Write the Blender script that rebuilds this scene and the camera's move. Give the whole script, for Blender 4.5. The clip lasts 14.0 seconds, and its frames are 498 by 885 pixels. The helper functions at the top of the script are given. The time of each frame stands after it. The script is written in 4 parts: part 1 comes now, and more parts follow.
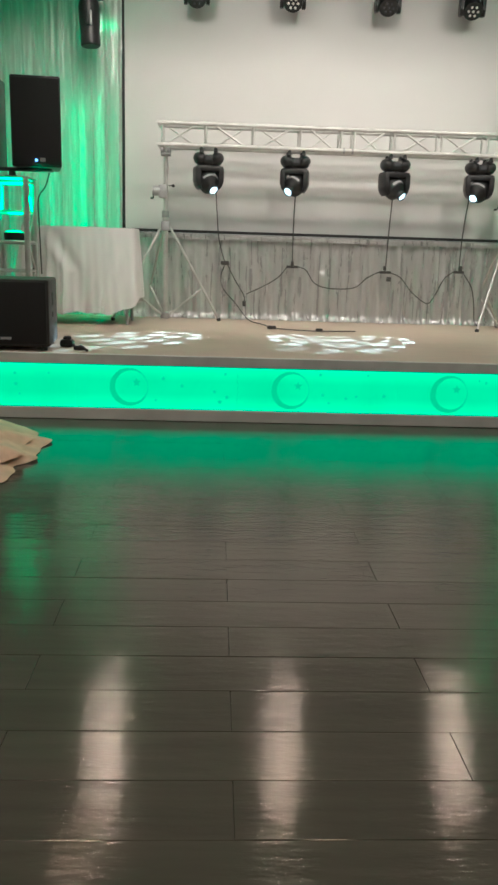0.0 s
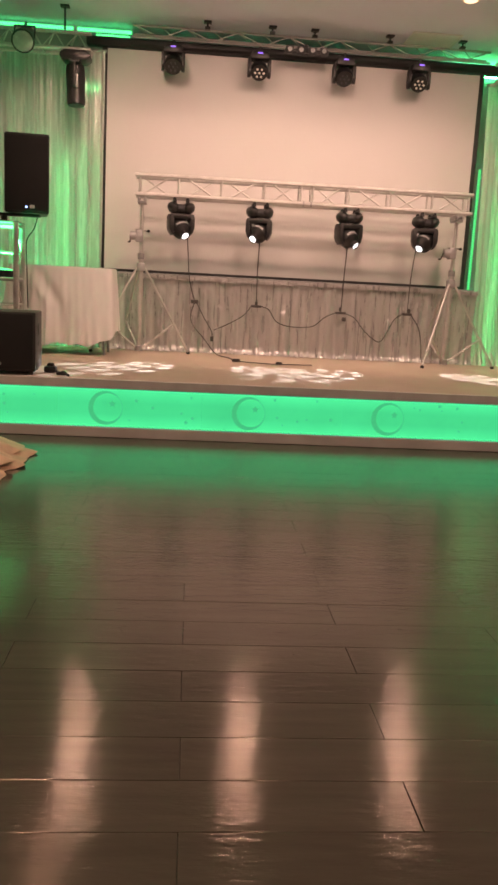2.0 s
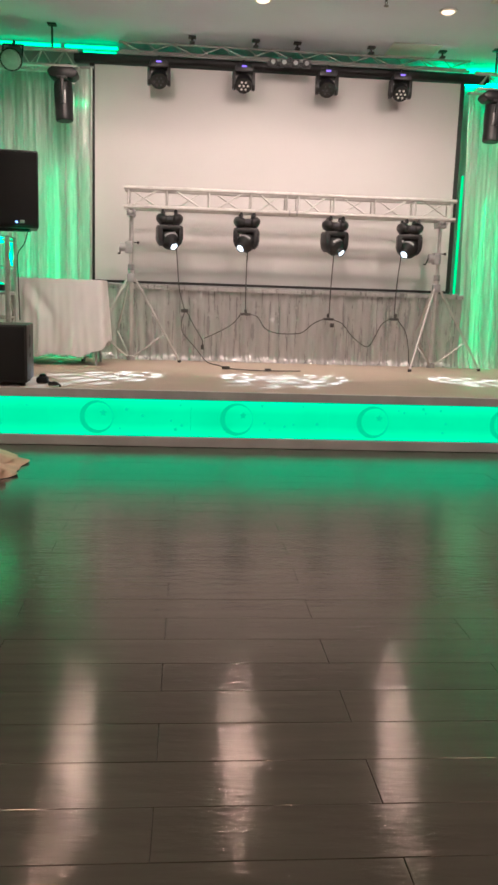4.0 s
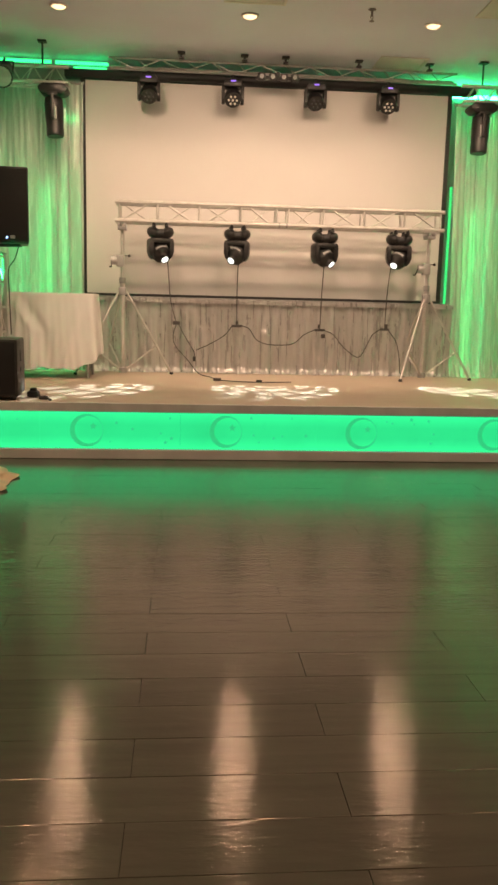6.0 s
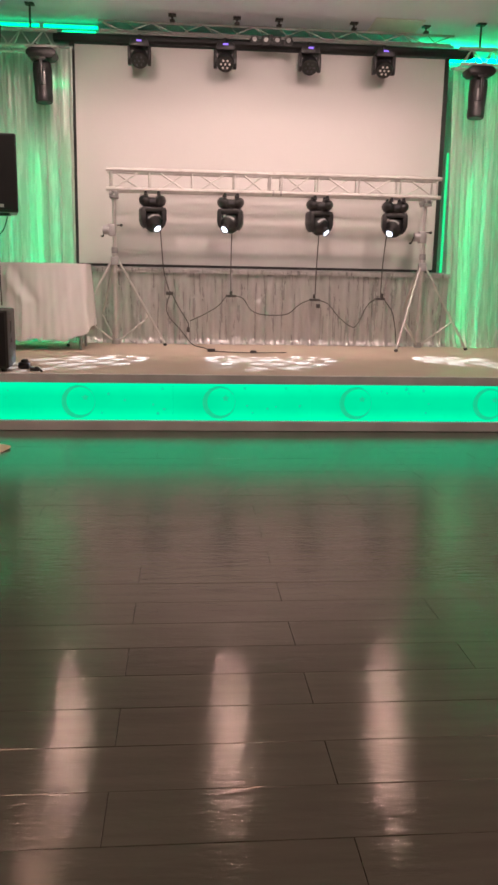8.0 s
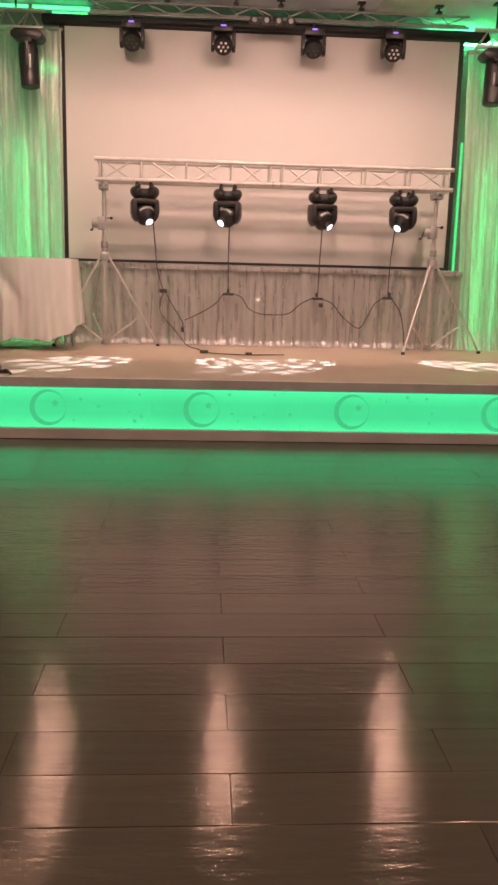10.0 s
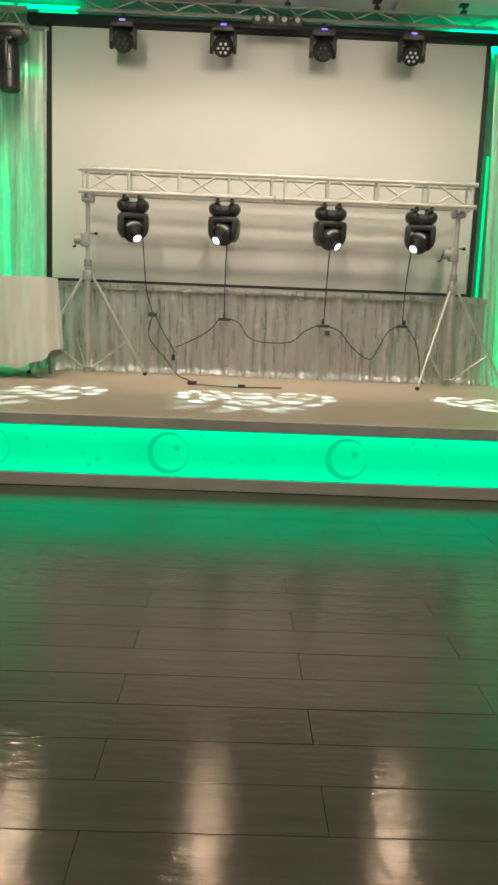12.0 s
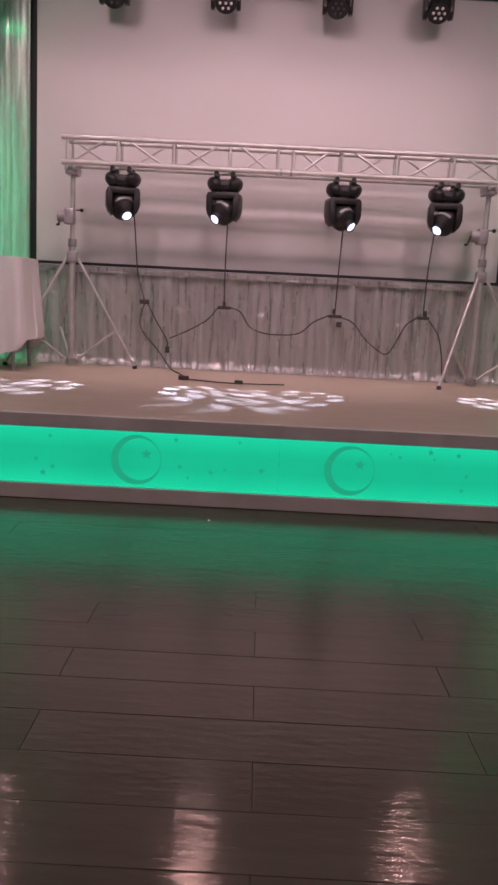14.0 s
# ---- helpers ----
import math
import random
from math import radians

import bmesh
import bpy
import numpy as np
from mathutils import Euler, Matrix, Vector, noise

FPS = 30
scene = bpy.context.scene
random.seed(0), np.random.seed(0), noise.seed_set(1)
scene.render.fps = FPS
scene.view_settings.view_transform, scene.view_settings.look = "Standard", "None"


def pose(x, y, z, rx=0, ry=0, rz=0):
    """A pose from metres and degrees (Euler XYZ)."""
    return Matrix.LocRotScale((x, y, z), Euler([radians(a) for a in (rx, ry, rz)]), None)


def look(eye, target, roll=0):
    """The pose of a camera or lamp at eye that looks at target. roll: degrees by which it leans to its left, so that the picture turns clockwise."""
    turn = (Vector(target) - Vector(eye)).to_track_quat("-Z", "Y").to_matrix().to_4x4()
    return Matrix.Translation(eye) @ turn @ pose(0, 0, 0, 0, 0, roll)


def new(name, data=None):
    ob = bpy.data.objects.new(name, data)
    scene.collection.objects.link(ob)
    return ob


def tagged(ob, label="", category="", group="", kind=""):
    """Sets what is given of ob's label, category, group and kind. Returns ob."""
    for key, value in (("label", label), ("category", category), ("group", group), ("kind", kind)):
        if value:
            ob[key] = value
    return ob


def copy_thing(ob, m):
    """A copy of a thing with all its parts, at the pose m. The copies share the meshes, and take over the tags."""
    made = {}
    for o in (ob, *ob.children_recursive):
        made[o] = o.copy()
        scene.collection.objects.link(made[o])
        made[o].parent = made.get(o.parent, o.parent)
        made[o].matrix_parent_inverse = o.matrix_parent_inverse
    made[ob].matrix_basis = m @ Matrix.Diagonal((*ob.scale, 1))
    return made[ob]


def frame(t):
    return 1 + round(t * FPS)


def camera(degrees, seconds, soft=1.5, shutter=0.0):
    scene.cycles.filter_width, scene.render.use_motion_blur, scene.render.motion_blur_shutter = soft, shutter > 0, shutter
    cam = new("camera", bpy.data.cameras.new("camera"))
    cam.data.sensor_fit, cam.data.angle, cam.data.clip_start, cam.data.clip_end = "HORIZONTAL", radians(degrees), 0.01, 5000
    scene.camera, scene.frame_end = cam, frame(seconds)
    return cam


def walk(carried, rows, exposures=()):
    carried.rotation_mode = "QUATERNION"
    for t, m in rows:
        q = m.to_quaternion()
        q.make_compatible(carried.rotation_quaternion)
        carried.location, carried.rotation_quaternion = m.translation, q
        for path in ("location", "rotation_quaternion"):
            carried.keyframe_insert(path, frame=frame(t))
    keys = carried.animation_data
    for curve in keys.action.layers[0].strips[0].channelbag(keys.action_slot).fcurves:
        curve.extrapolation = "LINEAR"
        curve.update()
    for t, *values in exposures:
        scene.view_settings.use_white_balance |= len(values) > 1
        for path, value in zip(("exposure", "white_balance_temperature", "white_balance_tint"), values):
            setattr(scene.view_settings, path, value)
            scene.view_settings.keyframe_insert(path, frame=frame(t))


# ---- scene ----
cam = camera(34.4, 14.0, soft=2.8)
PATH = [
    (0, (0.191, -0.093, 1.253), (0.28, 1.849, 0.784), 1.8),
    (0.5, (0.246, -0.359, 1.294), (0.313, 1.592, 0.861), 0.9),
    (1, (0.226, -0.571, 1.287), (0.319, 1.391, 0.909), 1.0),
    (1.5, (0.202, -0.743, 1.282), (0.374, 1.204, 0.862), 3.5),
    (2, (0.24, -0.888, 1.254), (0.396, 1.071, 0.883), 3.0),
    (2.5, (0.307, -1.013, 1.252), (0.439, 0.943, 0.855), 3.1),
    (3, (0.303, -1.031, 1.251), (0.453, 0.931, 0.894), 2.2),
    (5.5, (0.381, -1.086, 1.315), (0.542, 0.876, 0.963), 1.7),
    (6, (0.397, -1.092, 1.314), (0.557, 0.874, 0.98), 1.4),
    (6.5, (0.395, -1.084, 1.316), (0.552, 0.883, 0.993), 1.1),
    (7, (0.399, -1.073, 1.312), (0.563, 0.893, 0.982), 1.0),
    (7.5, (0.419, -1.071, 1.3), (0.587, 0.889, 0.94), 1.2),
    (8, (0.44, -1.046, 1.282), (0.605, 0.907, 0.883), 1.1),
    (8.2, (0.451, -0.992, 1.288), (0.619, 0.957, 0.872), 1.0),
    (10.3, (0.817, -0.33, 1.252), (0.911, 1.629, 0.858), 2.0),
    (10.5, (0.845, -0.223, 1.243), (0.955, 1.738, 0.865), 3.1),
    (11, (0.907, 0.005, 1.263), (1.045, 1.967, 0.898), 3.1),
    (11.5, (1.088, 0.234, 1.268), (1.125, 2.213, 0.981), 2.2),
    (12, (1.171, 0.504, 1.231), (1.213, 2.475, 0.893), 2.3),
    (12.5, (1.197, 0.78, 1.211), (1.324, 2.749, 0.88), 3.1),
    (13, (1.283, 0.972, 1.201), (1.337, 2.953, 0.931), 1.1),
    (13.5, (1.372, 1.161, 1.239), (1.329, 3.131, 0.897), 1.8),
    (14, (1.399, 1.373, 1.14), (1.385, 3.343, 0.794), 2.9),
]
# exposure and white balance of the clip's own camera: seconds, stops, kelvin, tint
EXPOSURES = [
    (0, 0.23, 5000, -14),
    (0.5, 0.23, 5200, -8),
    (1, 0.18, 5300, 13),
    (1.5, 0.08, 5000, 37),
    (2, 0.08, 7400, 25),
    (2.5, 0.13, 8500, 1),
    (3, 0.18, 6200, 1),
    (3.2, 0.28, 5500, 7),
    (5.3, 0.33, 6300, 4),
    (5.5, 0.33, 6500, 4),
    (6, 0.23, 7700, 6),
    (6.5, 0.23, 9900, 0),
    (7, 0.18, 7000, 15),
    (7.5, 0.20, 7500, 21),
    (8, 0.23, 6000, 18),
    (8.2, 0.18, 5500, 36),
    (10.3, 0.16, 7200, 28),
    (10.5, 0.13, 7000, 28),
    (11, 0.08, 6400, 22),
    (11.5, 0.28, 7000, -20),
    (12, 0.26, 5700, -17),
    (12.5, 0.18, 5000, -3),
    (13, 0.13, 5400, 16),
    (13.5, -0.37, 4500, 42),
    (14, -0.44, 5600, 36),
]
walk(cam, [(t, look(eye, target, roll)) for t, eye, target, roll in PATH], EXPOSURES)

# ---- world and lights ----
world = bpy.data.worlds.new("dim_hall")
world.use_nodes = True
world.node_tree.nodes["Background"].inputs[0].default_value = (0.9, 0.95, 1.0, 1)
world.node_tree.nodes["Background"].inputs[1].default_value = 0.02
scene.world = world

STAGE = 0.45
FRONT = 5.725
CEIL = 4.3
TRUSS_Y = 8.97
WEST, EAST, NORTH, SOUTH = -5.2, 8.2, 10.1, -8.0
WARM = (1.0, 0.70, 0.545)
BEAM = (0.80, 0.91, 1.0)
GREEN = (0.0, 1.0, 0.27)
# ceiling downlights: (x, y); those at y < 0 are unseen, added as front fill
DOWNLIGHTS = [(-2.88, 7.88), (-0.93, 7.88), (1.03, 7.88), (2.98, 7.88), (4.93, 7.88), (-0.95, 5.6),
              (-2.88, 3.7), (-0.93, 3.7), (1.03, 3.7), (2.98, 3.7), (4.93, 3.7),
              (-0.93, -1.9), (1.03, -1.9), (2.98, -1.9), (-0.93, -4.0), (2.98, -4.0)]
LAMP_POWER = 80.0


def spot(name, m, power, colour, degrees, blend, radius):
    data = bpy.data.lights.new(name, "SPOT")
    data.energy, data.color, data.spot_size, data.spot_blend, data.shadow_soft_size = power, colour, radians(degrees), blend, radius
    ob = new(name, data)
    ob.matrix_world = m
    return ob


for dx, dy in DOWNLIGHTS:
    # the unseen rows behind the viewer are stronger, to brighten the stage front
    power = LAMP_POWER * (0.85 if dy > 7 else 0.2 if dy > 5 else 0.95 if dy > 2 else 1.6)
    spot("downlight_lamp", pose(dx, dy, CEIL - 0.045), power, WARM, 140, 0.35, 0.06)
# two rows of unseen spots added at the ceiling, placed by the truss shadow on the screen: x, y, aim, watts, cone
ADDED_SPOTS = [(sx, 5.0, (0.6 * sx + 0.58, 9.5, 1.85), 150.0, 74) for sx in (-0.45, 1.5, 3.45)]
ADDED_SPOTS += [(sx, 6.92, (0.8 * sx + 0.29, 9.5, 1.8), 80.0, 96) for sx in (-0.45, 1.5, 3.45)]
for sx, sy, aim, power, cone in ADDED_SPOTS:
    spot("added_spot_lamp", look((sx, sy, CEIL - 0.035), aim), power, WARM, cone, 0.8, 0.04)


# ---- materials ----
def mat(name, colour, rough=0.5, metal=0.0, vary=0.15, scale=6.0, bump=0.0, bump_scale=60.0, stretch=(1, 1, 1), coat=0.0,
        emit=None, strength=0.0, spec=0.5, rough_vary=0.1, rand=0.0):
    m = bpy.data.materials.new(name)
    m.use_nodes = True
    nt = m.node_tree
    b = nt.nodes["Principled BSDF"]
    b.inputs["Roughness"].default_value, b.inputs["Metallic"].default_value = rough, metal
    b.inputs["Specular IOR Level"].default_value = spec
    b.inputs["Coat Weight"].default_value = coat
    b.inputs["Base Color"].default_value = (*colour, 1)
    co = nt.nodes.new("ShaderNodeTexCoord")
    mp = nt.nodes.new("ShaderNodeMapping")
    mp.inputs["Scale"].default_value = stretch
    nt.links.new(co.outputs["Object"], mp.inputs["Vector"])
    if vary > 0:
        big = nt.nodes.new("ShaderNodeTexNoise")
        big.inputs["Scale"].default_value, big.inputs["Detail"].default_value = scale, 6
        nt.links.new(mp.outputs[0], big.inputs["Vector"])
        ramp = nt.nodes.new("ShaderNodeMapRange")
        ramp.inputs["From Min"].default_value, ramp.inputs["From Max"].default_value = 0.3, 0.7
        ramp.inputs["To Min"].default_value, ramp.inputs["To Max"].default_value = 1 - vary, 1 + vary
        nt.links.new(big.outputs["Fac"], ramp.inputs["Value"])
        mul = nt.nodes.new("ShaderNodeVectorMath")
        mul.operation = "SCALE"
        mul.inputs[0].default_value = colour
        nt.links.new(ramp.outputs[0], mul.inputs["Scale"])
        last = mul
        if rand > 0:
            info = nt.nodes.new("ShaderNodeObjectInfo")
            rr = nt.nodes.new("ShaderNodeMapRange")
            rr.inputs["To Min"].default_value, rr.inputs["To Max"].default_value = 1 - rand, 1 + rand
            nt.links.new(info.outputs["Random"], rr.inputs["Value"])
            mul2 = nt.nodes.new("ShaderNodeVectorMath")
            mul2.operation = "SCALE"
            nt.links.new(mul.outputs[0], mul2.inputs[0])
            nt.links.new(rr.outputs[0], mul2.inputs["Scale"])
            last = mul2
        nt.links.new(last.outputs[0], b.inputs["Base Color"])
        rv = nt.nodes.new("ShaderNodeMapRange")
        rv.inputs["To Min"].default_value, rv.inputs["To Max"].default_value = max(0.02, rough - rough_vary), min(1, rough + rough_vary)
        nt.links.new(big.outputs["Fac"], rv.inputs["Value"])
        nt.links.new(rv.outputs[0], b.inputs["Roughness"])
    if bump > 0:
        fine = nt.nodes.new("ShaderNodeTexNoise")
        fine.inputs["Scale"].default_value, fine.inputs["Detail"].default_value = bump_scale, 4
        nt.links.new(mp.outputs[0], fine.inputs["Vector"])
        bp = nt.nodes.new("ShaderNodeBump")
        bp.inputs["Strength"].default_value, bp.inputs["Distance"].default_value = bump, 0.01
        nt.links.new(fine.outputs["Fac"], bp.inputs["Height"])
        nt.links.new(bp.outputs[0], b.inputs["Normal"])
    if emit:
        b.inputs["Emission Color"].default_value, b.inputs["Emission Strength"].default_value = (*emit, 1), strength
    return m


def foil_curtain(name, colour, clear, thin, fine, relief, foil=0.3, rough=0.26):
    """Thin glossy sheer fabric: reflects, lets light through, partly see-through."""
    m = mat(name, colour, rough, foil, 0.16, 3.0, relief, fine, (7, 7, 0.6), rough_vary=0.14)
    nt = m.node_tree
    out, b = nt.nodes["Material Output"], nt.nodes["Principled BSDF"]
    b.inputs["Sheen Weight"].default_value = 0.3
    b.inputs["Specular IOR Level"].default_value = 0.8
    tl = nt.nodes.new("ShaderNodeBsdfTranslucent")
    tl.inputs[0].default_value = (*colour, 1)
    tp = nt.nodes.new("ShaderNodeBsdfTransparent")
    a, c = nt.nodes.new("ShaderNodeMixShader"), nt.nodes.new("ShaderNodeMixShader")
    a.inputs[0].default_value, c.inputs[0].default_value = thin, clear
    nt.links.new(b.outputs[0], a.inputs[1])
    nt.links.new(tl.outputs[0], a.inputs[2])
    nt.links.new(a.outputs[0], c.inputs[1])
    nt.links.new(tp.outputs[0], c.inputs[2])
    nt.links.new(c.outputs[0], out.inputs[0])
    return m


def glow(name, colour, strength):
    return mat(name, (0.02, 0.02, 0.02), 0.4, 0, 0, emit=colour, strength=strength)


def laminate():
    """Dark plank laminate: long wood grain pressed into a satin varnish, a different cut on every plank."""
    m = mat("dark_laminate", (0.082, 0.077, 0.060), 0.10, 0, 0.08, 2.2, 0.0, 9.0, (1.0, 12, 1), spec=0.5, rough_vary=0.03, rand=0.07)
    nt = m.node_tree
    b = nt.nodes["Principled BSDF"]
    # orange tint stands in for the warmer light of the lamp streaks
    b.inputs["Specular Tint"].default_value = (1.0, 0.64, 0.46, 1)
    mp = next(n for n in nt.nodes if n.type == "MAPPING")
    info = nt.nodes.new("ShaderNodeObjectInfo")
    far = nt.nodes.new("ShaderNodeVectorMath")
    far.operation = "SCALE"
    far.inputs[0].default_value = (37.0, 91.0, 13.0)
    nt.links.new(info.outputs["Random"], far.inputs["Scale"])
    nt.links.new(far.outputs[0], mp.inputs["Location"])
    last = None
    dash = nt.nodes.new("ShaderNodeVectorMath")
    dash.operation = "MULTIPLY"
    dash.inputs[1].default_value = (3.5, 1, 1)
    nt.links.new(mp.outputs[0], dash.inputs[0])
    for scale, detail, strength, distance in ((0.9, 2, 0.04, 0.012), (3.4, 5, 0.40, 0.0045), (14.0, 3, 0.14, 0.002)):
        grain, bp = nt.nodes.new("ShaderNodeTexNoise"), nt.nodes.new("ShaderNodeBump")
        grain.inputs["Scale"].default_value, grain.inputs["Detail"].default_value = scale, detail
        bp.inputs["Strength"].default_value, bp.inputs["Distance"].default_value = strength, distance
        nt.links.new(dash.outputs[0] if scale > 1 else mp.outputs[0], grain.inputs["Vector"])
        nt.links.new(grain.outputs["Fac"], bp.inputs["Height"])
        if last:
            nt.links.new(last.outputs[0], bp.inputs["Normal"])
        last = bp
    nt.links.new(last.outputs[0], b.inputs["Normal"])
    return m


M_PLANK = laminate()
M_SUBFLOOR = mat("joint_dark", (0.018, 0.015, 0.013), 0.5, 0, 0.2)
M_DECK = mat("stage_deck_laminate", (0.54, 0.44, 0.35), 0.42, 0, 0.10, 2.2, 0.05, 30.0, (1, 6, 1))
M_NOSING = mat("stage_edge_grey", (0.66, 0.65, 0.63), 0.5, 0, 0.15, 4.0, 0.08)
M_BASE = mat("stage_base_board", (0.68, 0.65, 0.62), 0.45, 0, 0.12, 3.0, 0.05)
M_WALL = mat("painted_wall", (0.70, 0.67, 0.63), 0.8, 0, 0.06, 1.2, 0.08, 120)
M_BACKWALL = mat("grey_back_wall", (0.32, 0.32, 0.32), 0.8, 0, 0.15, 1.5, 0.08, 90)
# blue in this colour stands in for cool light bounced off the stage
M_CEIL = mat("ceiling_paint_cool_bounce", (0.68, 0.71, 0.80), 0.85, 0, 0.05, 0.9, 0.05, 90)
M_HATCH = mat("ceiling_panel_grey", (0.66, 0.64, 0.61), 0.7, 0, 0.06, 3)
M_SCREEN = mat("projection_fabric", (0.66, 0.645, 0.645), 0.9, 0, 0.025, 0.8, 0.02, 200, spec=0.2)
M_BLACK = mat("black_plastic", (0.012, 0.012, 0.013), 0.42, 0, 0.25, 8, 0.08, 140)
M_BLACKMETAL = mat("black_powder_coat", (0.016, 0.016, 0.018), 0.5, 0.0, 0.25, 10, 0.05, 200)
M_GRILLE = mat("speaker_grille", (0.010, 0.010, 0.011), 0.6, 0, 0.3, 5, 0.5, 500)
M_CARPETBOX = mat("subwoofer_paint", (0.042, 0.038, 0.035), 0.55, 0, 0.25, 12, 0.25, 260)
M_RUBBER = mat("cable_rubber", (0.04, 0.038, 0.036), 0.6, 0, 0.2, 12)
M_ALU = mat("aluminium_tube", (0.60, 0.59, 0.58), 0.46, 0.75, 0.12, 9, 0.04, 120, rough_vary=0.12)
M_STEEL = mat("galvanised_steel", (0.40, 0.40, 0.41), 0.5, 0.7, 0.18, 12, 0.05, 120)
M_DULLALU = mat("dull_truss_metal", (0.34, 0.34, 0.34), 0.45, 0.6, 0.2, 9, 0.04, 120)
M_BORDER = mat("screen_black_border", (0.012, 0.012, 0.013), 0.6, 0, 0.2, 6)
M_CURTAIN = foil_curtain("silver_sheer", (0.74, 0.76, 0.73), 0.03, 0.55, 3.0, 0.3, 0.2)
M_SKIRT = foil_curtain("grey_silver_skirt", (0.54, 0.53, 0.53), 0.03, 0.16, 4.0, 0.8, 0.42, 0.30)
M_CLOTH = mat("white_satin_tablecloth", (0.82, 0.80, 0.80), 0.34, 0, 0.06, 4, 0.06, 60, (1, 1, 0.3))
M_PEACH = mat("peach_sequin_fabric", (0.62, 0.42, 0.28), 0.45, 0, 0.18, 9, 0.5, 130)
M_SEQUIN = mat("sequin", (0.9, 0.8, 0.6), 0.15, 0.9, 0)
M_TABLE = mat("folding_table_plastic", (0.35, 0.35, 0.35), 0.5, 0, 0.1)
M_DISC = mat("frosted_lens", (0.35, 0.36, 0.37), 0.25, 0, 0.1, 20)
# pale lens colour with a faint warm emission added
M_LED_PALE = mat("led_lens_clear", (0.75, 0.70, 0.66), 0.1, 0, 0, coat=0.5, emit=(1, 0.85, 0.75), strength=0.05)
M_LED_DIM = mat("led_lens_grey", (0.08, 0.08, 0.09), 0.1, 0, 0, coat=0.5)
M_GREEN = glow("green_led_strip", GREEN, 2.2)
M_GREENHIGH = glow("green_led_strip_high", GREEN, 26.0)
M_GREENTUBE = glow("green_led_tube", GREEN, 7.0)
# for the added tubes that spread green over the curtains
M_GREENFILL = glow("green_led_fill", (0.0, 1.0, 0.32), 10.0)
M_GREENSOFT = glow("green_led_tube_dim", GREEN, 0.8)
M_BULB = glow("downlight_bulb", (1.0, 0.70, 0.42), 2.0)
M_HEADLENS = glow("projector_lens_lit", (0.86, 0.94, 1.0), 2.6)
M_BLUELED = glow("blue_power_led", (0.25, 0.45, 1.0), 3.0)
M_VIOLET = glow("violet_display", (0.30, 0.16, 1.0), 1.3)
M_TRIMWHITE = mat("white_trim", (0.75, 0.74, 0.72), 0.5, 0, 0.03)
M_CHROME = mat("sprinkler_dull_metal", (0.12, 0.11, 0.10), 0.4, 0.6, 0.1)
M_BADGE = mat("badge_silver", (0.55, 0.55, 0.55), 0.35, 0.7, 0.05)


def led_panel_material():
    """Back-lit acrylic: light strips along its top and bottom edges make these brighter than the middle."""
    m = glow("green_backlit_acrylic", PANEL_GREEN, 1.0)
    nt = m.node_tree
    b = nt.nodes["Principled BSDF"]
    b.inputs["Base Color"].default_value = (0.004, 0.02, 0.012, 1)
    b.inputs["Specular IOR Level"].default_value = 0.1
    co, sep = nt.nodes.new("ShaderNodeTexCoord"), nt.nodes.new("ShaderNodeSeparateXYZ")
    nt.links.new(co.outputs["Generated"], sep.inputs[0])
    ab = nt.nodes.new("ShaderNodeMath")
    ab.operation = "PINGPONG"
    ab.inputs[1].default_value = 0.5
    nt.links.new(sep.outputs["Z"], ab.inputs[0])
    rg = nt.nodes.new("ShaderNodeMapRange")
    rg.inputs["From Max"].default_value = 0.35
    rg.inputs["To Min"].default_value, rg.inputs["To Max"].default_value = 1.15, 0.85
    nt.links.new(ab.outputs[0], rg.inputs["Value"])
    no = nt.nodes.new("ShaderNodeTexNoise")
    no.inputs["Scale"].default_value = 1.6
    nt.links.new(co.outputs["Object"], no.inputs["Vector"])
    ad = nt.nodes.new("ShaderNodeMath")
    ad.operation = "MULTIPLY_ADD"
    ad.inputs[1].default_value = 0.35
    nt.links.new(no.outputs["Fac"], ad.inputs[0])
    nt.links.new(rg.outputs[0], ad.inputs[2])
    nt.links.new(ad.outputs[0], b.inputs["Emission Strength"])
    return m


PANEL_GREEN = (0.0, 0.70, 0.275)
M_PANEL = led_panel_material()
M_PRINT = mat("print_on_acrylic", (0.05, 0.08, 0.07), 0.5, 0, 0.2, 30, emit=PANEL_GREEN, strength=0.72)


# ---- builders ----
def bm_new():
    return bmesh.new()


def box(bm, x0, x1, y0, y1, z0, z1, bevel=0.0):
    r = bmesh.ops.create_cube(bm, size=1.0)
    vs = r["verts"]
    bmesh.ops.scale(bm, vec=(x1 - x0, y1 - y0, z1 - z0), verts=vs)
    bmesh.ops.translate(bm, vec=((x0 + x1) / 2, (y0 + y1) / 2, (z0 + z1) / 2), verts=vs)
    if bevel > 0:
        es = {e for v in vs for e in v.link_edges}
        bmesh.ops.bevel(bm, geom=list(es), offset=bevel, segments=2, affect="EDGES", profile=0.5)
    return bm


def tube(bm, a, b, r, seg=10, r2=None):
    a, b = Vector(a), Vector(b)
    d = b - a
    q = d.to_track_quat("Z", "Y").to_matrix().to_4x4()
    bmesh.ops.create_cone(bm, cap_ends=True, segments=seg, radius1=r, radius2=r if r2 is None else r2, depth=d.length,
                          matrix=Matrix.Translation((a + b) / 2) @ q)
    return bm


